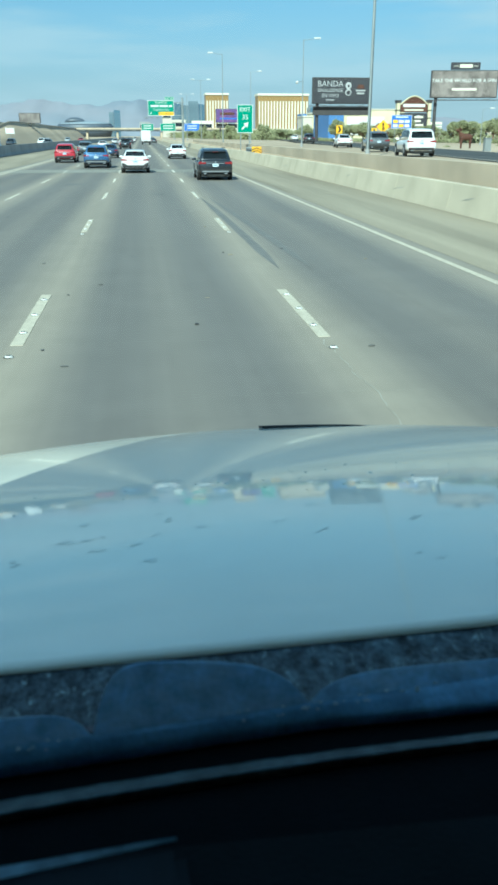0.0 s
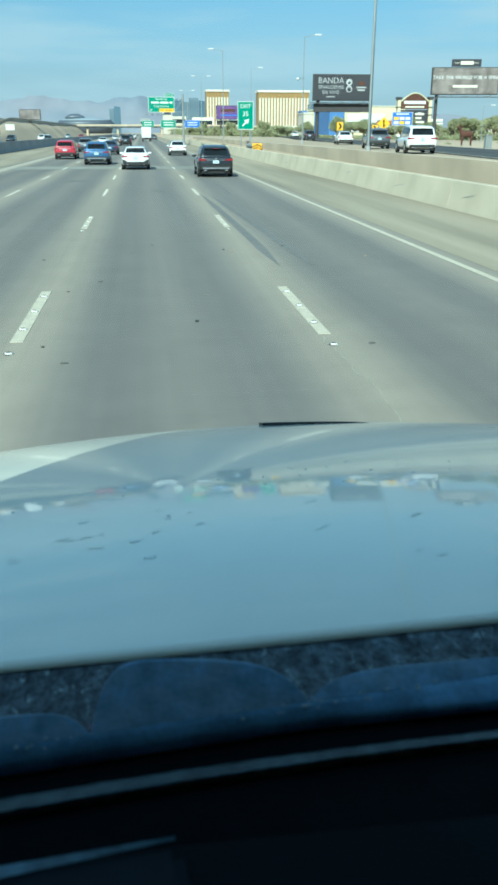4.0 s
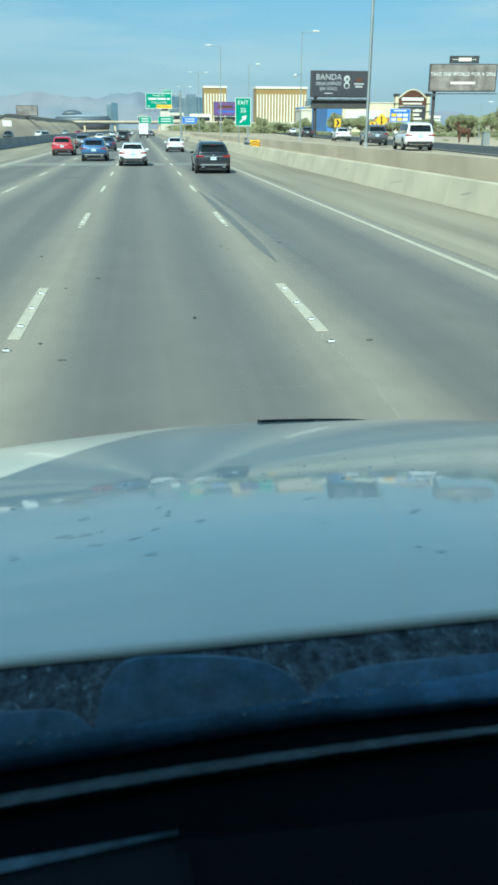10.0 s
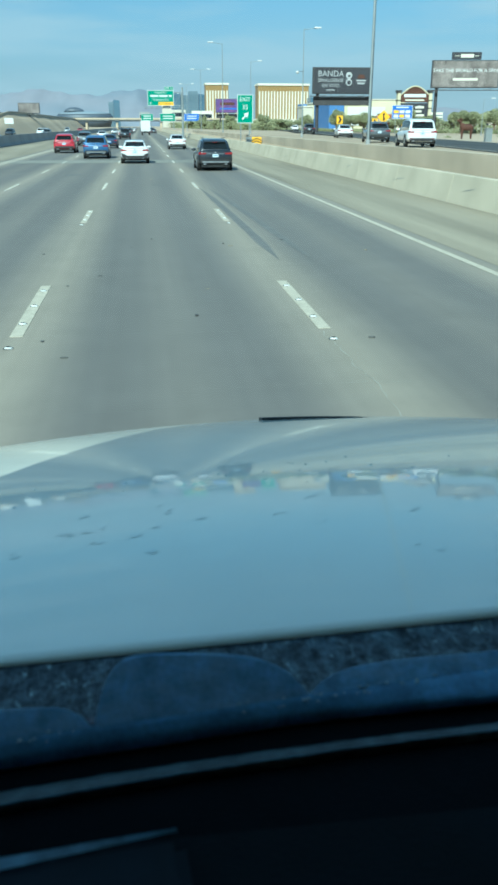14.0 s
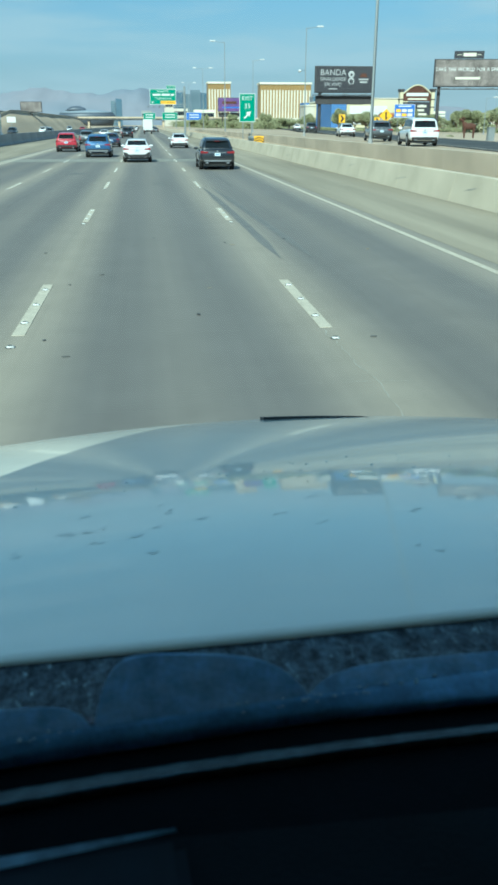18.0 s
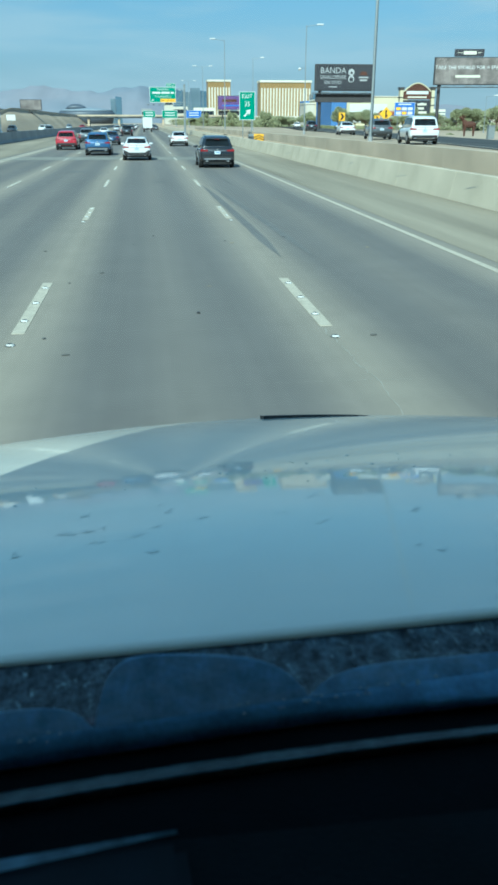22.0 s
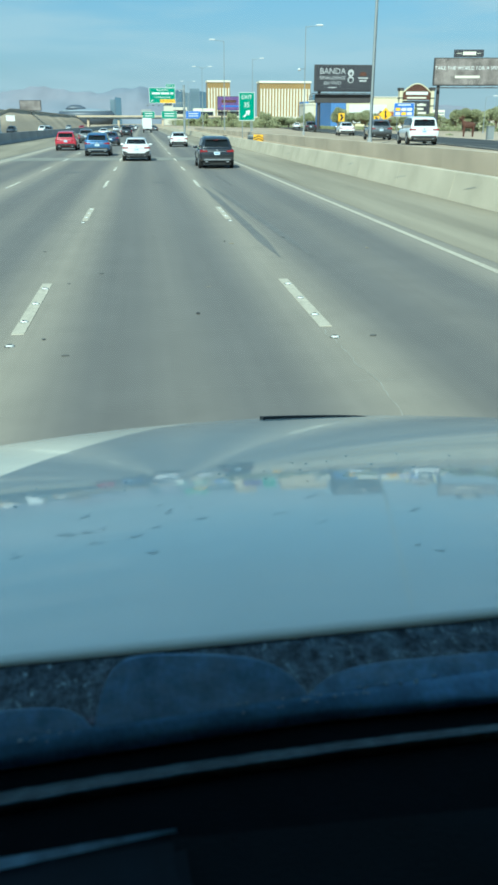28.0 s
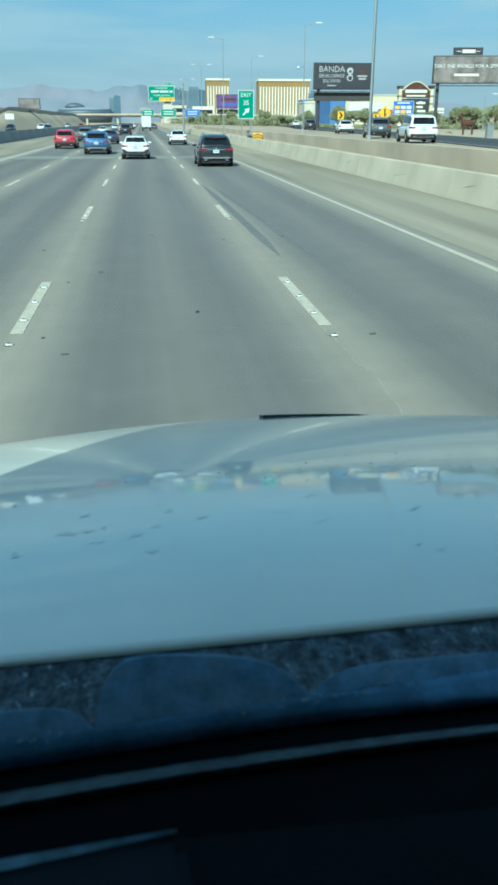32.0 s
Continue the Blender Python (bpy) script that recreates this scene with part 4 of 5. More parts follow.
        part("mirror", blob((side * (hw + .035), L * .66, zt - .03), (.15, .06, .075)), paint, ob, "", True)
        part("exhaust", box(side * hw * .6 - .08, side * hw * .6 + .08, -.03, .1, .33, .40, .015), ALLOY, ob)
    part("bumper", box(-hw * .86, hw * .86, -.035, .12, body[0][1] - .08, body[0][1] + .10, .03), TRIM, ob, "black lower bumper")
    part("high_brake_lamp", box(-.14, .14, L * roof[1][0] - .19, L * roof[1][0] - .12, roof[1][1] - .035, roof[1][1] - .015, .004), TAIL, ob)
    for side in (-1, 1):
        for dy in (.34, .58):
            part("door_handle", box(side * (hw + .004) - .012, side * (hw + .004) + .012, L * dy, L * dy + .16, zt - .16, zt - .13, .005), paint, ob)
        part("sill", box(side * (hw - .03) - .04, side * (hw - .03) + .04, L * .27, L * .72, .22, .33, .02), TRIM, ob)
    plate = part("number_plate", box(-.16, .16, -.03, .0, zt - .36, zt - .21, .004), PLATE, ob, "pale number plate")
    part("plate_bar", box(-.11, .11, -.034, -.029, zt - .30, zt - .265), BLUE, plate)
    part("underbody", box(-hw * .8, hw * .8, .1, L - .1, .2, .4), CHASSIS, ob)
    if style in ("suv", "hatch", "van"):
        part("spoiler", box(-hw * .62, hw * .62, L * roof[1][0] - .16, L * roof[1][0] + .12, roof[1][1] - .03, roof[1][1] + .015, .012), paint, ob)
        part("tailgate_seam", box(-hw * .74, hw * .74, -.0135, .0, zt - .065, zt - .055), CHASSIS, ob)
        part("rear_wiper", box(-.02, .32, L * roof[0][0] + .015, L * roof[0][0] + .03, zt + .06, zt + .075), TRIM, ob)
        part("badge", rod((0, -.02, zt - .12), (0, .01, zt - .12), .045, sides=14), ALLOY, ob)
        part("tailgate_trim", box(-hw * .5, hw * .5, -.018, .0, zt - .205, zt - .18, .004), ALLOY, ob, "bright tailgate strip")
    if style == "hatch":
        part("diffuser", box(-hw * .5, hw * .5, -.06, .06, .27, .42, .03), TRIM, ob, "black rear diffuser")
        for side in (-1, 1):
            c0 = side * hw * .74
            vent = poly([(c0 - side * .20, .43), (c0 + side * .16, .40), (c0 + side * .19, .66), (c0 - side * .02, .60)], -.034, .03)
            part("bumper_vent", vent, TRIM, ob, "black bumper corner vent")
    if rack:
        part("skid_trim", box(-hw * .78, hw * .78, -.05, .02, body[0][1] - .07, body[0][1] + .03, .02), ALLOY, ob, "bright skid trim")
        for side in (-1, 1):
            part("roof_rail", rod((side * hw * .62, L * .15, H + .02), (side * hw * .62, L * .55, H + .02), .018, sides=8), TRIM, ob)
    return ob


P_BLACK = car_paint("black", (0.012, 0.016, 0.022), 0.2)
P_WHITE = car_paint("white", (0.66, 0.66, 0.65))
P_BLUE = car_paint("blue", (0.038, 0.11, 0.24), 0.3)
P_RED = car_paint("red", (0.40, 0.018, 0.035))
P_GREY = car_paint("grey", (0.10, 0.11, 0.12), 0.4)
P_SILVER = car_paint("silver", (0.40, 0.42, 0.43), 0.6)
P_NAVY = car_paint("navy", (0.012, 0.03, 0.07), 0.2)

vehicle("suv", 3.95, 47.0, 0, "glossy black SUV with chrome exhaust tips and red tail lamps", P_BLACK, rack=True)
vehicle("sedan", 3.75, 92.0, 0, "white sedan with a dark rear window", P_WHITE)
vehicle("hatch", -0.45, 57.0, 0, "white sporty hatchback with black bumper vents", P_WHITE)
vehicle("suv", -3.4, 66.0, 0, "bright blue crossover with a pale number plate", P_BLUE, rack=True)
vehicle("suv", -6.9, 80.0, 0, "red SUV in the far lane", P_RED)
vehicle("sedan", -3.5, 97.0, 0, "dark navy sedan beside a red SUV", P_NAVY)
vehicle("suv", -7.0, 110.0, 0, "dark grey SUV in the outer lane", P_GREY)
vehicle("pickup", -2.9, 160.0, 0, "black pickup truck driving far ahead", P_BLACK, "pickup", "truck")
vehicle("sedan", -7.2, 165.0, 0, "white sedan far ahead", P_WHITE)
vehicle("sedan", -4.2, 200.0, 0, "white sedan far ahead in traffic", P_WHITE)
vehicle("suv", -6.9, 235.0, 0, "silver SUV far ahead in traffic", P_SILVER)
vehicle("sedan", 4.2, 290.0, 0, "dark sedan far ahead in traffic", P_GREY)
vehicle("sedan", -3.0, 330.0, 0, "white sedan far ahead in traffic", P_WHITE)
vehicle("van", 18.4, 56.0, 1.0, "white minivan on the exit ramp", P_WHITE, "minivan", "van", -6.5)
vehicle("suv", 20.2, 73.0, 1.0, "grey SUV on the exit ramp", P_GREY, turn=-6.5)
vehicle("sedan", 23.6, 100.0, 1.0, "white sedan on the exit ramp", P_WHITE, turn=-6.5)
vehicle("suv", 29.0, 150.0, 1.0, "dark SUV far along the exit ramp", P_BLACK, turn=-6.5)
vehicle("sedan", 41.0, 232.0, 1.0, "white car far along the exit ramp", P_WHITE, turn=-6.5)
for x, y, s, p_, lab in ((-20, 118, "suv", P_SILVER, "silver SUV on the opposite carriageway"), (-24, 150, "sedan", P_WHITE, "white car on the opposite carriageway"),
                         (-21, 205, "suv", P_GREY, "grey SUV on the opposite carriageway"), (-27, 260, "van", P_WHITE, "white van on the opposite carriageway"), (-22, 330, "suv", P_RED, "red SUV on the opposite carriageway")):
    vehicle(s, x, y, -0.01, lab, p_, turn=180)


def box_truck(x, y, z, label, turn=0.0, long_=6.5, high=3.6):
    ob = thing("box_truck", x, y, z, label, "truck", "vehicles on the road", turn=turn)
    part("cargo_box", box(-1.22, 1.22, 0, long_, .95, high, .04), P_WHITE, ob)
    part("rear_door", box(-1.1, 1.1, -.03, .0, 1.05, high - .12, .01), WHITE, ob)
    part("cab", box(-1.1, 1.1, long_ + .15, long_ + 2.0, .6, 2.6, .15), P_WHITE, ob)
    part("bumper", box(-1.15, 1.15, -.06, .05, .55, .72, .02), TRIM, ob)
    for side in (-1, 1):
        part("tail_lamp", box(side * 1.0 - .1, side * 1.0 + .1, -.05, .02, .78, .9, .01), TAIL, ob)
        for wy in (1.3, long_ + 1.1):
            part("wheel", rod((side * .8, wy, .48), (side * 1.15, wy, .48), .48, sides=20), RUBBER, ob)
    part("chassis", box(-.5, .5, .2, long_ + 1.5, .6, .95), CHASSIS, ob)
    return ob


box_truck(1.3, 236.0, 0, "white box truck far ahead in the lane")
box_truck(-24.5, 150.0, -0.01, "white lorry with a long trailer on the opposite carriageway", 180, 12.0, 4.0)


# ---- signs and lamps by the road ----
def lamp_post(x, y, z, high, arms=(1,), thick=0.085, label="tall grey steel street lamp post"):
    ob = thing("street_lamp", x, y, z, label, "lamp post", "street lamps")
    part("base", rod((0, 0, 0), (0, 0, 0.5), thick * 2.0, thick * 1.8, 12), GREY_CONCRETE, ob)
    part("pole", rod((0, 0, 0.4), (0, 0, high), thick, thick * 0.55, 12), STEEL, ob)
    for s in arms:
        part("arm", rod((0, 0, high - 0.1), (s * 1.7, 0, high + 0.12), thick * .4, thick * .3, 8), STEEL, ob)
        part("lamp_head", box(s * 1.7 - .42, s * 1.7 + .42, -.16, .16, high + .05, high + .22, .05), WHITE, ob, "pale lamp head")
    return ob


lamp_post(15.0, 57.0, 0.95, 21.0, (-1, 1), 0.085)
lamp_post(15.4, 58.2, 0.95, 21.0, (), 0.05, "thin grey steel mast beside a street lamp")
lamp_post(20.3, 110.0, 0.95, 12.4, (1,))
lamp_post(12.1, 130.0, 0.95, 12.4, (-1,))
lamp_post(20.6, 165.0, 0.95, 12.4, (1,))
lamp_post(13.0, 190.0, 0.95, 12.4, (-1, 1))
lamp_post(13.4, 255.0, 0.95, 12.4, (-1, 1))
lamp_post(12.5, 330.0, 0.95, 12.4, (-1, 1))
lamp_post(60.0, 150.0, 0.7, 6.0, (1,), 0.07, "short grey car-park lamp post behind the hedge")
lamp_post(66.0, 210.0, 0.7, 6.0, (1,), 0.07, "short grey car-park lamp post behind the hedge")


def board(bm_w, bm_h, y, material, parent, x=0.0, z=0.0, border=None, name="panel"):
    p_ = part(name, box(x - bm_w / 2, x + bm_w / 2, y, y + 0.04, z - bm_h / 2, z + bm_h / 2, 0.01), material, parent)
    if border:
        t, m_ = border
        for x0, x1, z0, z1 in ((-bm_w / 2, bm_w / 2, bm_h / 2 - t, bm_h / 2), (-bm_w / 2, bm_w / 2, -bm_h / 2, -bm_h / 2 + t),
                               (-bm_w / 2, -bm_w / 2 + t, -bm_h / 2 + t, bm_h / 2 - t), (bm_w / 2 - t, bm_w / 2, -bm_h / 2 + t, bm_h / 2 - t)):
            part("border", box(x + x0, x + x1, y - 0.008, y - 0.002, z + z0, z + z1), m_, p_)
    return p_


def arrow(cx, y, cz, s, material, parent):
    """A bold arrow that points up and to the right."""
    bm = poly([(-.5, -.36), (-.36, -.5), (.12, -.02), (.32, -.22), (.5, .5), (-.22, .32), (-.02, .12)], -0.012, -0.004)
    bmesh.ops.transform(bm, verts=bm.verts, matrix=Matrix.Translation((cx, y, cz)) @ Matrix.Diagonal((s, 1, s, 1)))
    return part("arrow", bm, material, parent)


cab_ = thing("utility_cabinet", 36.0, 88.0, 0.68, "grey steel utility cabinet on the sand", "cabinet")
part("body", box(-.35, .35, -.25, .25, .1, 1.35, .03), STEEL, cab_)
part("plinth", box(-.4, .4, -.3, .3, 0, .1, .01), GREY_CONCRETE, cab_)
part("door", box(-.29, .29, -.27, -.25, .2, 1.27, .005), STEEL, cab_)
part("lid", box(-.4, .4, -.3, .3, 1.35, 1.41, .015), STEEL, cab_)
cctv = thing("traffic_camera", 20.3, 109.7, 8.6, "white traffic camera on a lamp post arm", "camera unit")
part("arm", rod((0, 0.25, 0), (-.7, -.1, 0), .03, sides=8), STEEL, cctv)
part("housing", blob((-.8, -.1, -.1), (.2, .3, .17)), WHITE, cctv, "", True)

# overhead sign on a cantilever truss
gantry = thing("overhead_sign", 8.2, 172.0, 0.0, "green overhead exit sign on a grey steel cantilever truss", "road sign")
part("post", rod((0, .35, 0), (0, .35, 9.2), .22, .20, 16), STEEL, gantry)
part("footing", rod((0, .35, 0), (0, .35, .5), .5, .5, 16), GREY_CONCRETE, gantry)
for z in (6.0, 8.35):
    for yy in (.15, .55):
        part("chord", rod((-6.8, yy, z), (.35, yy, z), .06, sides=8), STEEL, gantry)
for k in range(4):
    x = -6.6 + 1.65 * k
    part("brace", rod((x, .15, 6.0), (x + 1.6, .15, 8.35), .035, sides=6), STEEL, gantry)
    part("brace", rod((x + 1.6, .15, 6.0), (x + 1.6, .15, 8.35), .035, sides=6), STEEL, gantry)
gp = board(5.0, 2.75, 0.0, GREEN, gantry, -4.15, 7.3, (0.07, WHITE), "sign_panel")
words("Russell Rd", -4.15, -.01, 8.28, .52, WHITE, gp)
for x, w in ((-5.35, 1.5), (-3.6, 1.6), (-2.3, .55)):
    part("text_bar", box(x - w / 2, x + w / 2, -.012, -.004, 7.50, 7.84), WHITE, gp)
words("Tropicana Ave", -4.15, -.01, 7.02, .52, WHITE, gp)
arrow(-6.15, 0, 6.33, .42, WHITE, gp)
eo = board(2.9, .62, -.02, YELLOW, gantry, -3.15, 6.3, None, "exit_only_panel")
words("EXIT", -4.05, -.032, 6.3, .42, BLACK, eo)
words("ONLY", -2.3, -.032, 6.3, .42, BLACK, eo)
arrow(-3.2, -.02, 6.3, .36, BLACK, eo)
et = board(1.75, .62, 0.0, GREEN, gantry, -2.55, 9.02, (0.04, WHITE), "exit_tab")
words("EXIT 35", -2.55, -.01, 9.02, .40, WHITE, et)
part("walkway_rail", rod((-7.6, -.9, 5.6), (0.2, -.9, 5.6), .035, sides=8), STEEL, gantry)
for k in range(7):
    x = -7.0 + k * 1.05
    part("sign_lamp", box(x - .14, x + .14, -1.1, -.85, 5.42, 5.56, .03), DARK_STEEL, gantry)
    part("bracket", rod((x, -.9, 5.6), (x, .15, 6.0), .02, sides=6), STEEL, gantry)

# exit sign in the gore
exit_sign = thing("exit_sign", 10.9, 92.0, 0.3, "green exit sign with white numerals on two steel posts", "road sign")
for x in (-.45, .45):
    part("post", rod((x, .08, 0), (x, .08, 4.8), .05, sides=8), STEEL, exit_sign)
xp = board(1.65, 2.75, 0.0, GREEN, exit_sign, 0, 3.65, (0.05, WHITE), "sign_panel")
words("EXIT", 0, -.01, 4.55, .55, WHITE, xp)
words("35", 0, -.01, 3.80, .66, WHITE, xp)
arrow(0, 0, 2.95, .75, WHITE, xp)


def diamond_sign(x, y, z, s, high):
    ob = thing("warning_sign", x, y, z, "yellow diamond merge warning sign on a steel post", "road sign")
    part("post", rod((0, .05, 0), (0, .05, high), .045, sides=8), STEEL, ob)
    d = part("sign_panel", poly([(0, high - s), (s, high), (0, high + s), (-s, high)], 0, .02), YELLOW, ob)
    part("symbol_stem", box(-.05 * s / .5, .05 * s / .5, -.01, -.003, high - s * .55, high + s * .35), BLACK, d)
    part("symbol_head", poly([(-.2 * s, high + s * .3), (.2 * s, high + s * .3), (0, high + s * .65)], -.01, -.003), BLACK, d)
    part("symbol_branch", poly([(.05 * s, high - s * .45), (.28 * s, high - s * .25), (.22 * s, high - s * .12), (.03 * s, high - s * .28)], -.01, -.003), BLACK, d)


diamond_sign(23.0, 82.0, 0.9, 0.62, 2.2)


def chevron_sign(x, y, z):
    ob = thing("chevron_sign", x, y, z, "yellow chevron curve sign on a steel post", "road sign")
    part("post", rod((0, .05, 0), (0, .05, 2.6), .04, sides=8), STEEL, ob)
    b_ = board(.8, 1.0, 0, YELLOW, ob, 0, 2.1, None, "sign_panel")
    part("chevron", poly([(-.25, 1.72), (.02, 1.72), (.28, 2.1), (.02, 2.48), (-.25, 2.48), (.0, 2.1)], -.01, -.003), BLACK, b_)


chevron_sign(25.6, 112.0, 0.95)
chevron_sign(33.5, 124.0, 0.7)


def service_sign(x, y, z):
    ob = thing("service_sign", x, y, z, "blue roadside service sign with pale logo plates on two posts", "road sign")
    for k in (-1.3, 1.3):
        part("post", rod((k, .08, 0), (k, .08, 5.4), .06, sides=8), STEEL, ob)
    p_ = board(4.2, 2.5, 0, BLUE, ob, 0, 4.3, (.07, WHITE), "sign_panel")
    part("text_bar", box(-1.3, 1.3, -.012, -.004, 5.05, 5.28), WHITE, p_)
    for k in range(3):
        for zz in (4.35, 3.55):
            part("logo_plate", box(-1.75 + 1.2 * k, -.75 + 1.2 * k, -.014, -.004, zz - .28, zz + .28, .004), (WHITE, YELLOW, FIN)[(k + int(zz)) % 3], p_)
    return ob


service_sign(52.0, 172.0, 0.6)


def crash_cushion(x, y, z, bays=5):
    """A row of steel-clad bays behind a striped nose plate."""
    ob = thing("crash_cushion", x, y, z, "grey steel crash cushion with a yellow and black striped nose", "crash cushion")
    for k in range(bays):
        y0 = .35 + .95 * k
        part("diaphragm", box(-.42, .42, y0 + .84, y0 + .92, .05, .95, .01), STEEL, ob)
        for s_ in (-1, 1):
            for zz in (.28, .52, .76):
                part("fender_panel", box(s_ * .43 - .025, s_ * .43 + .025, y0 - .05, y0 + .93, zz - .085, zz + .085, .02), STEEL, ob)
    part("base_rail", box(-.18, .18, .3, .35 + .95 * bays, 0, .06, .01), DARK_STEEL, ob)
    nose = part("nose_plate", box(-.46, .46, .22, .32, .12, 1.02, .03), YELLOW, ob, "yellow nose plate with black chevron stripes")
    for k in range(4):
        zz = .2 + .22 * k
        for s_ in (-1, 1):
            bm = poly([(0, zz), (0, zz + .1), (s_ * .44, zz - .1), (s_ * .44, zz - .2)] if k else [(0, zz), (0, zz + .1), (s_ * .2, zz)], .208, .216)
            part("stripe", bm, BLACK, nose)
    return ob


crash_cushion(10.85, 82.0, 0.3)


def billboard(x, y, z, w, h, foot, material, label, turn=0.0, lower=False, posts=(-.42,)):
    ob = thing("billboard", x, y, z, label, "billboard", turn=turn)
    for k in posts:
        part("post", rod((k * w, .9, 0), (k * w, .9, foot + h), .38, .34, 14), DARK_STEEL, ob)
    f = part("frame", box(-w / 2 - .25, w / 2 + .25, .05, .9, foot - .2, foot + h + .2, .04), DARK_STEEL, ob)
    p_ = part("poster", box(-w / 2, w / 2, -.03, .05, foot, foot + h, .01), material, ob)
    part("catwalk", box(-w / 2 - 1.0, w / 2 + .4, -1.0, -.2, foot - .75, foot - .6), DARK_STEEL, ob)
    for k in range(5):
        xx = -w / 2 + w * (k + .5) / 5
        part("strut", rod((xx, .3, foot - .2), (xx, -.9, foot - .66), .04, sides=6), DARK_STEEL, ob)
    for k in range(3):
        xx = -w / 2 + w * (k + .5) / 3
        part("flood_lamp", box(xx - .7, xx + .7, -1.15, -.95, foot - .58, foot - .45, .03), STEEL, ob)
    if lower:
        part("lower_panel", box(-w / 2, w / 2, 0.0, .9, foot - 2.6, foot - .8, .03), DARK_STEEL, ob)
    return ob, p_


# dark concert billboard
bb, ps = billboard(45.9, 200.0, 0.7, 12.9, 5.2, 8.6, BOARD_DARK, "black concert billboard with pale grey lettering on a steel post", lower=True)
words("BANDA", -2.6, -.04, 12.6, 1.75, PRINT_GREY, ps)
words("SINALOENSE", -2.6, -.04, 11.25, 1.05, PRINT_GREY, ps, wide=1.0)
words("EN VIVO", -2.6, -.04, 10.15, 1.05, PRINT_GREY, ps)
for zz in (12.3, 10.9):
    part("emblem_disc", rod((1.6, -.06, zz), (1.6, -.03, zz), .72, sides=24), PRINT_GREY, ps)
    part("emblem_core", rod((1.62, -.075, zz - .1), (1.62, -.055, zz - .1), .46 if zz < 11 else .28, sides=20), BOARD_DARK, ps)
part("emblem_bar", box(3.3, 5.6, -.06, -.035, 11.1, 11.4), PRINT_GREY, ps)
part("emblem_bar", box(3.6, 5.3, -.06, -.035, 10.5, 10.85), PRINT_GREY, ps)
part("emblem_arc", poly([(3.5, 11.7), (5.4, 11.7), (5.0, 12.5), (3.9, 12.5)], -.06, -.035), RUST, ps)
part("text_bar", box(-3.6, -1.6, -.06, -.035, 9.15, 9.35), PRINT_GREY, ps)
# grey-brown billboard with a tab on top
bb, ps = billboard(71.2, 190.0, 0.7, 14.2, 5.2, 9.6, BOARD_STREET, "grey-brown billboard with white slogan and a dark tab on top", turn=-8.0)
words("TAKE THE WORLD FOR A SPIN.", 0, -.04, 12.9, 1.02, WHITE, ps)
part("text_bar", box(-2.7, 2.7, -.06, -.035, 10.9, 11.4), FIN, ps)
tab = part("top_tab", box(-3.2, 3.2, .1, .5, 15.1, 16.6, .03), BOARD_DARK, bb)
part("text_bar", box(-1.3, 1.5, .06, .095, 15.5, 16.2), FIN, tab)
part("text_bar", box(-2.6, -1.5, .06, .095, 15.8, 15.9), FIN, tab)
part("text_bar", box(1.7, 2.6, .06, .095, 15.8, 15.9), FIN, tab)
# distant screen billboards
bb, ps = billboard(42.7, 420.0, 0.7, 13.5, 5.8, 7.6, BOARD_BLUE, "dark digital billboard with a dim blue screen", posts=(-.35, .35), lower=True)
part("text_bar", box(-5.0, 2.0, -.06, -.035, 10.8, 12.0), RUST, ps)
part("text_bar", box(-5.0, 4.0, -.06, -.035, 8.9, 9.6), BLUE, ps)
bb, ps = billboard(-42.5, 350.0, 0.0, 7.6, 3.4, 7.0, BOARD_STREET, "small distant billboard on a post", posts=(0,))

# shopping-centre pylon sign
py = thing("pylon_sign", 94.8, 300.0, 0.7, "tall cream and brown shopping-centre pylon sign with a dark board", "sign")
part("plinth", box(-5.4, 5.4, -.5, 1.5, 0, 2.6, .1), PALE, py)
for s in (-1, 1):
    col = part("column", box(s * 5.6 - .55, s * 5.6 + .55, -.6, 1.5, 0, 12.6, .08), CREAM, py)
    for k in range(5):
        part("band", box(s * 5.6 - .8, s * 5.6 + .8, -.75, 1.6, 2.2 + 2.5 * k, 2.5 + 2.5 * k, .04), DARK_STEEL, col)
    part("cap", box(s * 5.6 - .9, s * 5.6 + .9, -.8, 1.7, 12.6, 13.1, .05), DARK_STEEL, col)
part("display", box(-4.9, 4.9, -.3, 1.0, 3.2, 9.0, .05), BOARD_DARK, py)
part("emblem", poly([(-3.6, 8.2), (-1.0, 8.2), (-1.0, 5.8), (-2.3, 4.4), (-3.6, 5.8)], -.36, -.31), STEEL, py)
for k, w in enumerate((3.2, 2.4, 3.4)):
    part("text_bar", box(.3, .3 + w, -.36, -.31, 7.3 - 1.3 * k, 8.0 - 1.3 * k), FIN, py)
arch = [(-4.9, 9.3)] + [(-4.9 + 9.8 * k / 16, 11.6 + 2.6 * math.sin(math.pi * k / 16)) for k in range(17)] + [(4.9, 9.3)]
part("arch_panel", poly(arch, -.3, 1.0), RUST, py, "brown arched top panel")
part("text_bar", box(-3.9, 3.9, -.36, -.31, 10.9, 11.9), WHITE, py)
part("text_bar", box(-3.4, 3.4, -.36, -.31, 9.7, 10.2), FIN, py)
ar = bmesh.new()
for k in range(16):
    p0, p1 = [(-4.9 + 9.8 * (k + d) / 16, -.4, 11.7 + 2.7 * math.sin(math.pi * (k + d) / 16)) for d in (0, 1)]
    rod(p0, p1, .22, sides=6, bm=ar)
part("arch_trim", ar, CREAM, py)

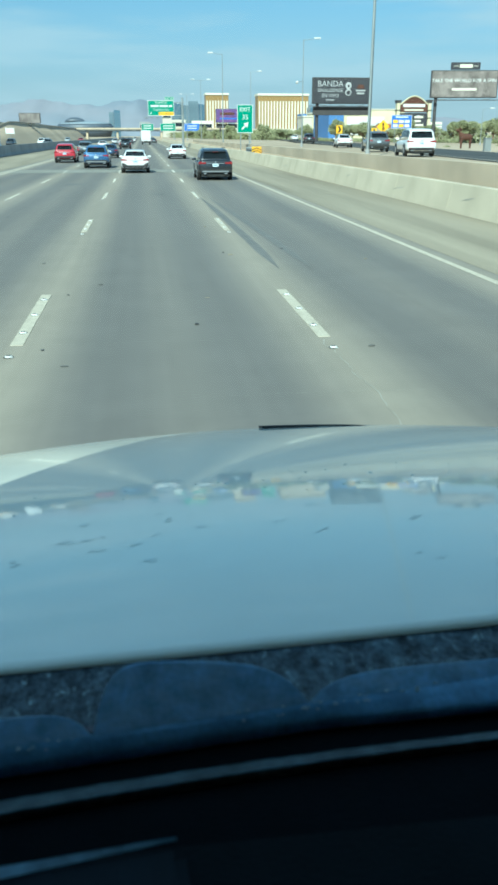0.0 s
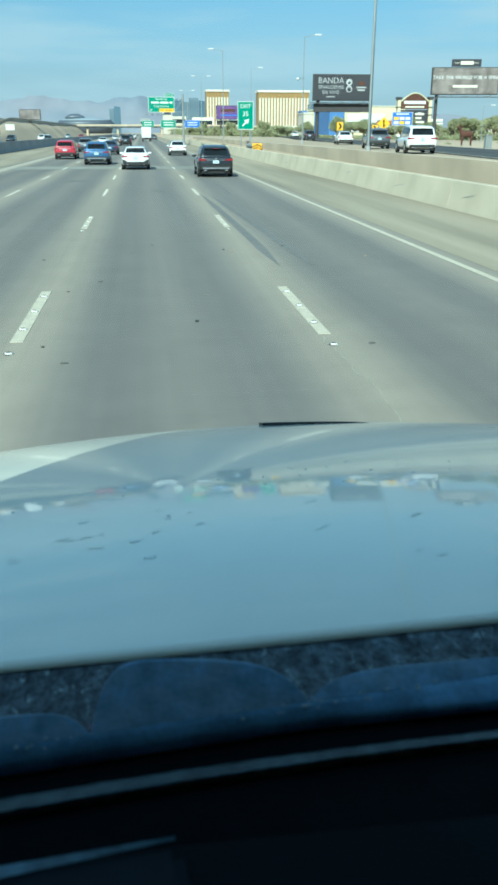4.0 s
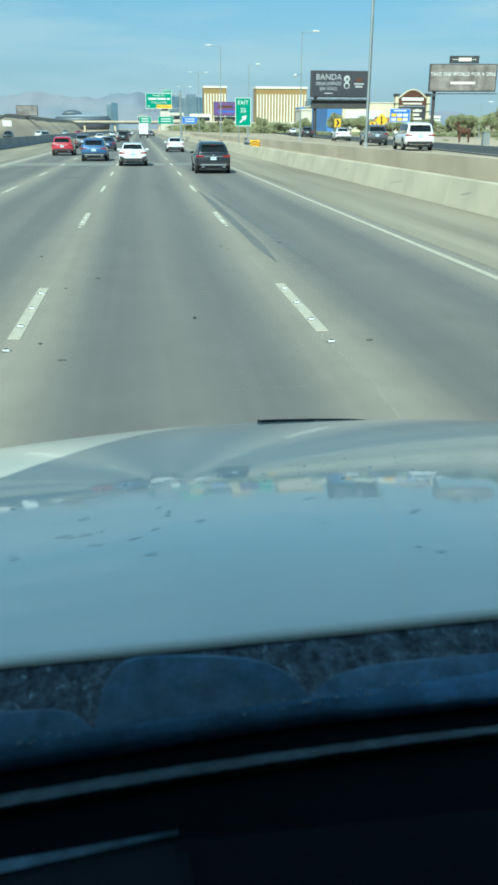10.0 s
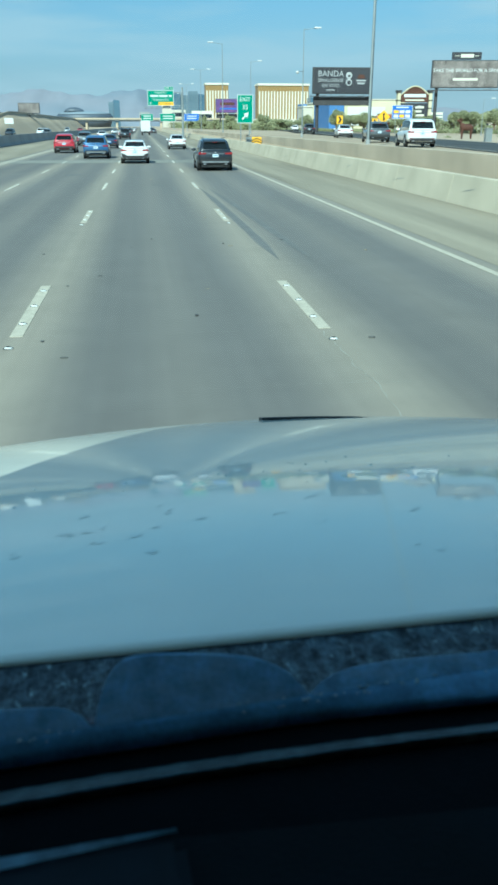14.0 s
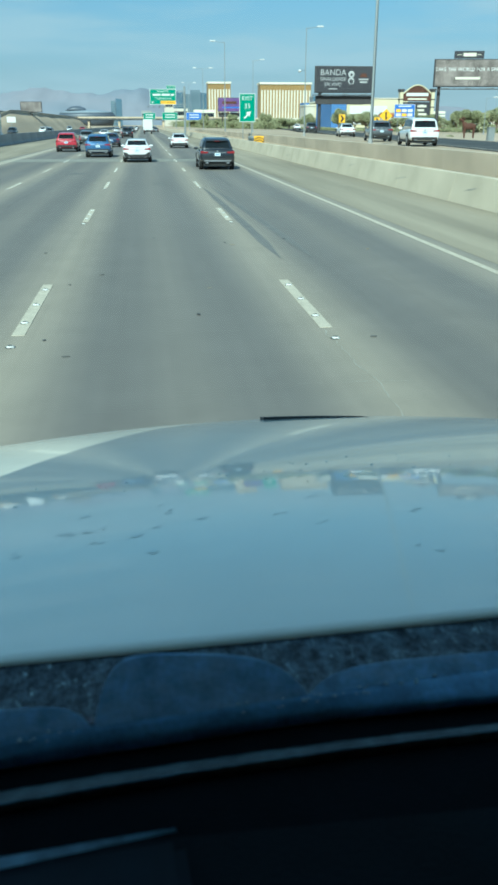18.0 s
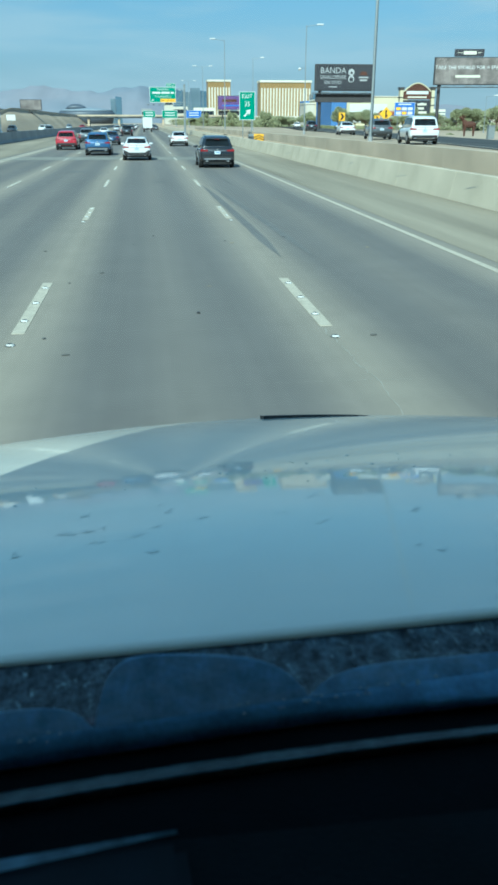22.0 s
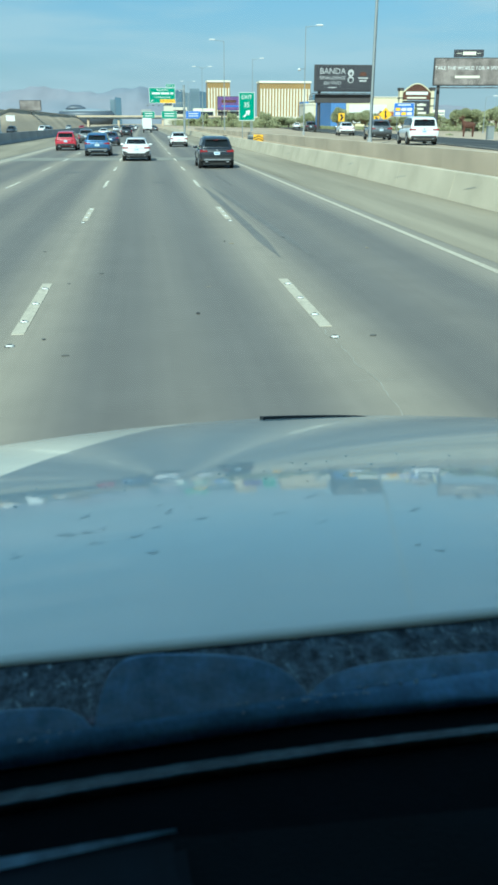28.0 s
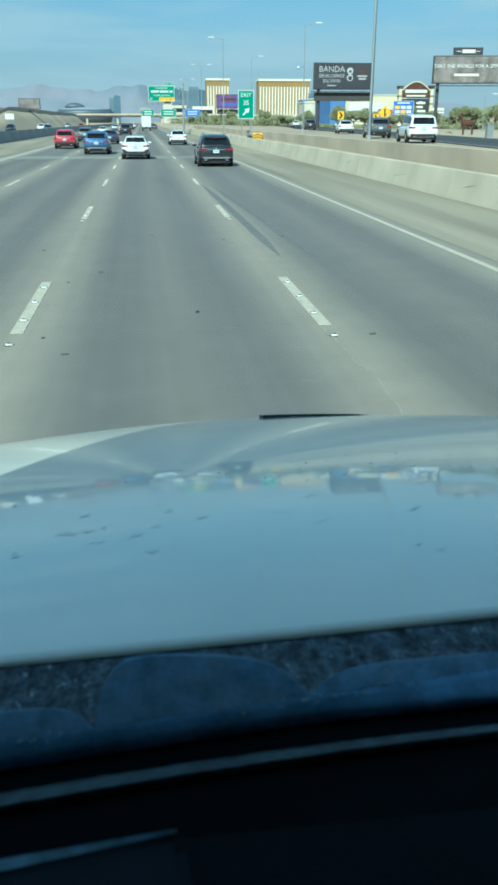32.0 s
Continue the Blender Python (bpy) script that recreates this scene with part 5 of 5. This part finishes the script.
# steel bighorn ram on the sand
ram = bmesh.new()
blob((0, 0, 1.45), (.85, .3, .42), ram, 3)
blob((.62, 0, 1.6), (.36, .24, .42), ram)
rod((.75, 0, 1.7), (1.05, 0, 2.25), .2, .15, 10, ram)
blob((1.18, 0, 2.28), (.26, .13, .15), ram)
for lx, ly in ((-.6, .14), (-.55, -.14), (.6, .14), (.65, -.14)):
    rod((lx, ly, 0), (lx * .97, ly, 1.3), .06, .13, 8, ram)
for s in (-1, 1):
    for k in range(9):
        t0, t1 = k * .55, (k + 1) * .55
        c = lambda t: (1.0 - .26 * math.sin(t) - .02 * t, s * (.12 + .03 * t), 2.4 + .22 * math.cos(t) - .08)
        rod(c(t0), c(t1), .07 - .005 * k, .065 - .005 * k, 6, ram)
rob = tagged(link("statue", ram, RUST), "rust-brown steel bighorn sheep statue standing on sand", "statue", "steel sheep statues")
rob.matrix_basis = pose(43.2, 113.0, 0.68, 0, 0, 170)
copy_thing(rob, pose(53.5, 190.0, 0.62, 0, 0, 15))

random.seed(33)
for i in range(9):
    y = 270 + 36 * i + random.uniform(-8, 8)
    p_, lab = random.choice(((P_WHITE, "white car far ahead in traffic"), (P_GREY, "grey car far ahead in traffic"), (P_BLACK, "black car far ahead in traffic"), (P_SILVER, "silver car far ahead in traffic")))
    vehicle(random.choice(("sedan", "suv", "van")), random.choice((-7.0, -3.4, 3.9)), y, 0, lab, p_)
for i in range(8):
    y = 95 + 42 * i + random.uniform(-8, 8)
    p_, lab = random.choice(((P_WHITE, "white car on the opposite carriageway"), (P_BLACK, "black car on the opposite carriageway"), (P_SILVER, "silver car on the opposite carriageway")))
    vehicle(random.choice(("sedan", "suv", "van")), -31.5 if i % 2 else -28.6, y, -0.01, lab, p_, turn=180)

# ---- trees and hedges ----
def crown_mesh(seed, w, h, leaves=13000, size=0.085):
    rnd = random.Random(seed)
    lumps = [(rnd.uniform(-.55, .55) * w, rnd.uniform(-.55, .55) * w, rnd.uniform(-.3, .42) * h, rnd.uniform(.22, .42)) for _ in range(9)]
    verts, faces = [], []
    for _ in range(leaves):
        lx, ly, lz, r = rnd.choice(lumps)
        d = Vector((rnd.gauss(0, 1), rnd.gauss(0, 1), rnd.gauss(0, 1))).normalized() * (rnd.uniform(.55, 1.05))
        c = Vector((lx + d.x * r * w, ly + d.y * r * w, lz + d.z * r * h))
        q = Euler((rnd.uniform(0, 6.3), rnd.uniform(0, 6.3), rnd.uniform(0, 6.3))).to_matrix()
        s = size * rnd.uniform(.6, 1.4)
        i = len(verts)
        for k in range(5):
            t = k * 2 * math.pi / 5
            verts.append(c + q @ Vector((s * math.cos(t), s * .6 * math.sin(t), s * .25 * math.cos(2 * t))))
        faces.append((i, i + 1, i + 2, i + 3, i + 4))
    me = bpy.data.meshes.new("crown")
    me.from_pydata(verts, [], faces)
    me.materials.append(LEAF)
    return me


def tree_kind(seed, w, h, trunk):
    rnd = random.Random(seed + 50)
    ob = tagged(new("tree"), "dusty olive-green desert tree with a loose rounded crown", "tree", "roadside trees")
    bm = rod((0, 0, 0), (0.05, 0, trunk), .16, .11, 8)
    for k in range(5):
        t = k * 1.256 + rnd.uniform(-.3, .3)
        p0 = (0.05, 0, trunk * rnd.uniform(.75, .98))
        p1 = (w * .5 * math.cos(t), w * .5 * math.sin(t), trunk + h * rnd.uniform(.2, .5))
        rod(p0, p1, .08, .03, 6, bm)
    part("trunk", bm, BARK, ob)
    cr = new("crown", crown_mesh(seed, w, h))
    cr.parent = ob
    cr.location = (0, 0, trunk + h * .42)
    return ob


kinds = [tree_kind(1, 2.6, 2.6, 1.5), tree_kind(2, 3.2, 2.4, 1.4), tree_kind(3, 2.2, 3.0, 1.6)]
spots = [(66, 176), (70.5, 181), (75, 176), (79, 190), (62, 205), (66, 214), (72, 222), (58, 226), (55, 245), (60, 255), (64, 262), (55, 288), (50, 300), (58, 310), (46, 330),
         (50, 345), (45, 372), (40, 395), (42, 420), (88, 235), (96, 262), (82, 268), (104, 300), (80, 305), (36, 430), (30, 445), (33, 470), (26, 480), (29, 500)]
random.seed(8)
for i, (x, y) in enumerate(spots):
    src = kinds[i % 3]
    m = pose(x, y, 0.62, 0, 0, random.uniform(0, 360)) @ Matrix.Diagonal((*[random.uniform(1.0, 1.5)] * 2, random.uniform(.8, 1.2) * (1.25 if y < 192 else .95), 1))
    if i < 3:
        src.matrix_basis = m
    else:
        copy_thing(src, m)


def brush(name, pts, high, wide, label, count=2600, size=.22):
    """A clipped row of many small leaves along a line."""
    rnd = random.Random(len(pts) + count)
    verts, faces = [], []
    for _ in range(count):
        k = rnd.randrange(len(pts) - 1)
        t = rnd.random()
        x, y = (pts[k][j] + (pts[k + 1][j] - pts[k][j]) * t for j in (0, 1))
        top = high * (0.8 + .2 * noise.noise((x * .2, y * .2, 3)))
        c = Vector((x + rnd.gauss(0, wide), y + rnd.gauss(0, wide), 0.6 + rnd.random() ** .7 * top))
        q = Euler((rnd.uniform(0, 6.3), rnd.uniform(0, 6.3), rnd.uniform(0, 6.3))).to_matrix()
        s = size * rnd.uniform(.6, 1.5)
        i = len(verts)
        for a_ in (0, 2.1, 4.2):
            verts.append(c + q @ Vector((s * math.cos(a_), s * math.sin(a_), 0)))
        faces.append((i, i + 1, i + 2))
    me = bpy.data.meshes.new(name)
    me.from_pydata(verts, [], faces)
    me.materials.append(HEDGE)
    return tagged(new(name, me), label, "hedge", kind="stuff")


brush("hedge", [(105, 150), (74, 170), (60, 240), (52, 320)], 1.1, .6, "low olive-green hedge behind the sand strip", 15000, .18)
brush("shrubs", [(52, 320), (44, 400), (34, 480), (24, 620)], 4.6, 2.6, "olive-green roadside shrubs in the distance", 30000, .26)
brush("shrubs", [(100, 340), (130, 330), (180, 320)], 2.4, 2.0, "distant green shrubs by the shopping centre", 4000, .32)
rnd = random.Random(5)
for i in range(14):
    x, y = rnd.uniform(30, 60), rnd.uniform(60, 180)
    if ramp_x(y) + 9 < x:
        brush("shrub", [(x, y), (x + .3, y + .3)], .35, .22, "small dry desert shrub on the sand", 60, .1)

def palm(x, y, z, high):
    ob = thing("palm_tree", x, y, z, "tall palm tree with drooping green fronds", "tree", "palms by the shops")
    part("trunk", rod((0, 0, 0), (.2, 0, high), .22, .15, 8), BARK, ob)
    rn = random.Random(int(x * 7))
    bm = bmesh.new()
    for k in range(22):
        t, lift = rn.uniform(0, 6.28), rn.uniform(-.5, .9)
        prev = None
        for j in range(6):
            d = j / 5 * 2.0
            c = Vector((.2 + d * math.cos(t), d * math.sin(t), high + lift * d - .45 * d * d * .5))
            side_ = Vector((-math.sin(t), math.cos(t), 0)) * (.16 * math.sin(math.pi * (j + .6) / 6.2))
            cur = (bm.verts.new(c - side_), bm.verts.new(c + side_))
            if prev:
                bm.faces.new((prev[0], prev[1], cur[1], cur[0]))
            prev = cur
    part("crown", bm, LEAF, ob)


for x, y, h in ((118, 430, 7.5), (121, 434, 6.5), (126, 432, 8.0), (131, 440, 6.0)):
    palm(x, y, 0.5, h)

# ---- buildings ----
def slab_tower(x0, x1, y, z1, deep, fins, label, wall=GOLD, crown=True):
    w = x1 - x0
    ob = thing("tower", (x0 + x1) / 2, y, -5.0, label, "building")
    h = z1 + 5.0
    part("wall", box(-w / 2, w / 2, 0, deep, 0, h, .5), wall, ob)
    if crown:
        part("crown", box(-w / 2 - 1.0, w / 2 + 1.0, -1.5, deep + 1.0, h, h + 3.2, .3), FIN, ob, "pale crown band")
        part("podium", box(-w / 2 - 8, w / 2 + 14, -12, deep, 0, 17.0, .5), PALE, ob)
    f0 = None
    for k in range(fins):
        xx = -w / 2 + w * (k + .5) / fins
        if f0 is None:
            f0 = part("fin", box(-w / fins * .23, w / fins * .23, -1.1, 0.2, 12, h * .88, .1), FIN, ob)
            f0.location = (xx, 0, 0)
        else:
            c = new("fin", f0.data)
            c.parent = ob
            c.location = (xx, 0, 0)
    return ob


slab_tower(111, 149.5, 1500, 66.5, 30, 8, "gold-glass hotel tower with cream vertical fins")
slab_tower(180, 258.5, 1350, 59.5, 34, 17, "wide gold-glass hotel tower with cream vertical fins")


def glass_tower(x0, x1, y, z1, floors, label, m_, cut=0.0):
    w = x1 - x0
    ob = thing("tower", (x0 + x1) / 2, y, -5.0, label, "building")
    h = z1 + 5
    part("wall", poly([(-w / 2, 0), (w / 2, 0), (w / 2, h * (1 - cut)), (-w / 2, h)], 0, 25), m_, ob)
    f0 = None
    for k in range(floors):
        z = h * .96 * (1 - cut) * (k + 1) / (floors + 1)
        if f0 is None:
            f0 = part("floor_band", box(-w / 2 - .3, w / 2 + .3, -.5, .3, -.45, .45), GREY_GLASS if m_ is not GREY_GLASS else BLUE_GLASS, ob)
            f0.location = (0, 0, z)
        else:
            c = new("floor_band", f0.data)
            c.parent = ob
            c.location = (0, 0, z)


glass_tower(80, 100, 2200, 78, 14, "blue-grey glass hotel tower in haze", BLUE_GLASS)
glass_tower(101, 119, 2200, 74, 14, "blue-grey glass hotel tower in haze", GREY_GLASS, .02)
glass_tower(126, 150, 2300, 86, 14, "grey glass hotel tower in haze", GREY_GLASS)
glass_tower(152, 172, 2300, 80, 12, "blue-grey glass hotel tower in haze", BLUE_GLASS, .04)
glass_tower(-69, -59, 2000, 52, 10, "pale curved glass hotel tower in the distance", GREY_GLASS)
glass_tower(-58, -44.6, 2000, 57, 12, "dark curved glass hotel tower in the distance", BLUE_GLASS, .03)

pyr = bmesh.new()
bmesh.ops.create_cone(pyr, cap_ends=True, segments=4, radius1=38, radius2=0.2, depth=46, matrix=pose(183, 1600, 17, 0, 0, 45))
tagged(link("pyramid", pyr, DARK_GLASS), "black glass pyramid hotel in the distance", "building")
obe = thing("obelisk", 164, 1500, -5, "pale stone obelisk in the distance", "monument")
part("shaft", rod((0, 0, 0), (0, 0, 44), 5, 2.6, 4), PALE, obe)
part("tip", rod((0, 0, 44), (0, 0, 49), 2.6, .1, 4), FIN, obe)

# shopping centre
mall = thing("cinema_building", 120, 455, 0.5, "cream stucco cinema block with a blue end wall", "building")
part("wall", box(-14, 19, 0, 40, 0, 14.4, .2), CREAM, mall)
part("blue_wing", box(-22, -14.02, -1, 40, 0, 14.8, .2), BLUE_WALL, mall, "bright blue end wing")
part("white_panel", box(-12, 8, -.35, -.02, 2, 11.0, .05), WHITE, mall)
part("sign_bar", box(-12.5, -5.5, -.5, -.02, 12.0, 13.3, .05), RUST, mall)
part("parapet", box(-14.3, 19.3, -.3, 40.3, 14.4, 15.0, .1), PALE, mall)
part("annex", box(19.05, 30, 2, 30, 0, 9.5, .2), PALE, mall)
part("entrance", box(12, 18, -1.5, -.02, 0, 5.0, .1), DARK_GLASS, mall)
for k in range(4):
    part("window", box(20.5 + 2.3 * k, 22 + 2.3 * k, 1.7, 1.99, 1, 4), DARK_GLASS, mall)
shops = thing("shop_row", 112, 560, 0.5, "pale yellow shop buildings with stepped roofs", "building")
for x0, x1, h, m_ in ((-8, -2, 13, PALE), (-1.9, 5, 15, CREAM), (5.1, 12, 11, PALE)):
    w_ = part("wall", box(x0, x1, 0, 20, 0, h, .2), m_, shops)
    part("cornice", box(x0 - .4, x1 + .4, -.5, 20, h, h + .8, .1), FIN, w_)
    for k in range(4):
        xx = x0 + (x1 - x0) * (k + .5) / 4
        part("window", box(xx - .4, xx + .4, -.2, -.02, 3, 6), DARK_GLASS, w_)
random.seed(21)
for i in range(9):
    x, y = 128 + i * 17 + random.uniform(-4, 4), 400 + random.uniform(-20, 60)
    w, h = random.uniform(10, 16), random.uniform(4, 7)
    ob = thing("house", x, y, 0.6, "low white stucco building with a red tile roof", "building", "low buildings by the shops")
    wl_ = part("wall", box(-w / 2, w / 2, 0, 10, 0, h, .1), PALE, ob)
    part("roof", poly([(-w / 2 - .6, h), (w / 2 + .6, h), (w * .2, h + 1.9), (-w * .2, h + 1.9)], -.6, 10.6), ROOF_TILE if i % 3 != 1 else PALE, ob)
    for k in range(3):
        xx = -w / 2 + w * (k + .5) / 3
        part("window", box(xx - .8, xx + .8, -.12, -.01, 1.2, 2.8), DARK_GLASS, wl_)
blue_hotel = thing("hotel", 226, 1100, -4, "blue glass hotel block behind the shops", "building")
part("wall", box(-24, 24, 0, 30, 0, 32, .3), BLUE_WALL, blue_hotel)
part("upper_block", box(-12, 6, 2, 28, 32.02, 40, .3), BLUE_GLASS, blue_hotel)
for k in range(6):
    part("floor_band", box(-24.3, 24.3, -.5, -.02, 8 + 4 * k, 9 + 4 * k), BLUE_GLASS, blue_hotel)
for k, (x, h, m_) in enumerate(((262, 24, PALE), (284, 18, FIN), (306, 30, PALE), (335, 16, PALE), (360, 22, FIN))):
    ob = thing("office_block", x, 1050, -4, "pale low hotel block in the distance", "building")
    w_ = part("wall", box(-9, 9, 0, 20, 0, h, .2), m_, ob)
    for j in range(5):
        part("window_band", box(-8.4, 8.4, -.2, -.02, 5 + j * (h - 6) / 5, 6.2 + j * (h - 6) / 5), GREY_GLASS, w_)
for x, y, w, h, m_ in ((27, 900, 9, 26, PALE), (42, 980, 16, 19, PALE), (60, 860, 20, 16, FIN), (5, 1000, 12, 17, GREY_CONCRETE)):
    ob = thing("office_block", x, y, 0, "pale distant building behind the overpass", "building")
    w_ = part("wall", box(-w / 2, w / 2, 0, 15, 0, h, .2), m_, ob)
    part("window_band", box(-w / 2 + .8, w / 2 - .8, -.2, -.02, h - 7, h - 3), DARK_GLASS, w_)

# stadium
st = thing("stadium", -114, 1800, 0, "low dark domed stadium in the distance", "stadium")
part("bowl", loft([[(a_ * math.cos(t), 60 + a_ * .6 * math.sin(t), z) for t in [k * 2 * math.pi / 48 for k in range(48)]] for a_, z in ((52, 0), (56, 12), (58, 20), (54, 25))]), STADIUM, st, "", True)
part("roof", loft([[(a_ * math.cos(t), 60 + a_ * .6 * math.sin(t), z) for t in [k * 2 * math.pi / 48 for k in range(48)]] for a_, z in ((55, 25), (45, 28), (25, 30), (4, 31))]), STADIUM_ROOF, st, "", True)
part("ridge_light", loft([[(-20 + a_ * math.cos(t), 50 + a_ * .4 * math.sin(t), z) for t in [k * 2 * math.pi / 24 for k in range(24)]] for a_, z in ((22, 29), (17, 34), (10, 37), (4, 38))]), STADIUM, st, "", True)
part("rim_band", loft([[(a_ * math.cos(t), 60 + a_ * .6 * math.sin(t), z) for t in [k * 2 * math.pi / 48 for k in range(48)]] for a_, z in ((57.0, 13), (58.2, 16))], caps=False), DARK_STEEL, st)

# overpass
ov = tagged(new("overpass"), "tan concrete overpass crossing the motorway on piers", "bridge", kind="structure")
part("deck", box(-95, 60, 600, 612, 5.7, 6.6, .1), GREY_CONCRETE, ov)
part("parapet", box(-95, 60, 599.6, 599.98, 6.3, 7.3, .05), TAN_CONCRETE, ov)
part("girder", box(-95, 60, 601, 611, 5.2, 5.68, .1), GREY_CONCRETE, ov)
for x in (-80, -55, -36, -15.8, 14, 34, 52):
    part("pier", box(x - .7, x + .7, 602, 610, -.05, 4.88, .15), TAN_CONCRETE, ov)
part("abutment", poly([(-140, -0.3), (-82, -0.3), (-95, 5.6), (-140, 8)], 596, 616), TAN_CONCRETE, ov)
part("abutment", poly([(54, -0.3), (100, -0.3), (90, 6.5), (62, 5.6)], 596, 616), TAN_CONCRETE, ov)
for x, w, h, m_ in ((4, 7, 3.6, GREEN), (16, 9, 4.2, GREEN), (30, 9, 4.2, BLUE)):
    sg = thing("overhead_sign", x, 520, 0, "distant overhead direction sign on posts", "road sign")
    p_ = board(w, h, 0, m_, sg, 0, 7.0, (.12, WHITE), "sign_panel")
    for zz in (7.7, 6.4):
        part("text_bar", box(-w * .32, w * .32, -.03, -.01, zz - .25, zz + .25), WHITE, p_)
    for s in (-1, 1):
        part("post", rod((s * w * .35, .2, 0), (s * w * .35, .2, 8.8), .12, sides=8), STEEL, sg)
# earth embankment that carries a flyover ramp beside the opposite carriageway
def crest(y):
    t = min(1.0, max(0.0, (y - 215.0) / 95.0))
    return 6.0 * t * t * (3 - 2 * t) + 0.1


emb = bmesh.new()
er = []
for y in range(215, 620, 15):
    h = crest(y)
    er.append([emb.verts.new((x + 0.5 * noise.noise((x * .2, y * .05, 2)), y, z)) for x, z in
               ((-36, -.15), (-36 - h * .55, h * .45), (-36 - h * 1.15, h), (-50.5 - .2 * h, h), (-51 - h * 1.3, h * .4), (-51 - h * 2.4, -.15))])
for a_, b_ in zip(er, er[1:]):
    for i in range(5):
        emb.faces.new((a_[i], a_[i + 1], b_[i + 1], b_[i]))
tagged(link("ground_bank", emb, SAND, smooth=True), "tan earth embankment below a flyover ramp", "embankment", kind="structure")
fly = tagged(new("flyover"), "pale concrete flyover ramp on an earth bank beyond the opposite lanes", "bridge", kind="structure")
deck = bmesh.new()
dr = [[deck.verts.new((x, y, crest(y) + .06)) for x in (-43.4, -50.6)] for y in range(225, 620, 15)]
for a_, b_ in zip(dr, dr[1:]):
    deck.faces.new((a_[0], a_[1], b_[1], b_[0]))
part("roadway", deck, RAMP_ASPHALT, fly, "dark asphalt ramp lane")
for x in (-43.2, -50.9):
    for k in range(26):
        y = 225 + 15 * k
        lift = crest(y + 15) - crest(y)
        bm = box(x - .15, x + .15, 0, 14.9, -.5, .95, .03)
        for v in bm.verts:
            v.co.z += crest(y) + lift * v.co.y / 15
            v.co.y += y
        part("parapet", bm, TAN_CONCRETE, fly)
for y, x in ((120, -37), (150, -36), (180, -38), (210, -37), (250, -36)):
    sg = thing("roadside_sign", x, y, 0, "small white roadside sign on a post", "road sign", "small roadside signs")
    part("post", rod((0, 0, 0), (0, 0, 4.0), .06, sides=8), STEEL, sg)
    board(2.4, 1.5, -.12, WHITE, sg, 0, 3.6, None, "sign_panel")

# ---- mountains ----
def ridge(x0, x1, y, high, seed, label, rough=.8):
    bm = bmesh.new()
    g = []
    n = 160
    for j in range(7):
        row = []
        for i in range(n + 1):
            x = x0 + (x1 - x0) * i / n
            t = i / n
            top = high(t) * (1 + rough * .25 * noise.fractal((t * 9 + seed, j * .35, seed), 1.0, 2.0, 5))
            row.append(bm.verts.new((x, y + 120 * j + 60 * noise.noise((t * 14, j, seed)), max(-6, top * (j / 6) ** .8) - 6)))
        g.append(row)
    for a_, b_ in zip(g, g[1:]):
        for i in range(n):
            bm.faces.new((a_[i], a_[i + 1], b_[i + 1], b_[i]))
    tagged(link("mountain", bm, HAZY_MOUNTAIN, smooth=True), label, "mountain", kind="structure")


def bump(t, c, w, h):
    return h * math.exp(-((t - c) / w) ** 2)


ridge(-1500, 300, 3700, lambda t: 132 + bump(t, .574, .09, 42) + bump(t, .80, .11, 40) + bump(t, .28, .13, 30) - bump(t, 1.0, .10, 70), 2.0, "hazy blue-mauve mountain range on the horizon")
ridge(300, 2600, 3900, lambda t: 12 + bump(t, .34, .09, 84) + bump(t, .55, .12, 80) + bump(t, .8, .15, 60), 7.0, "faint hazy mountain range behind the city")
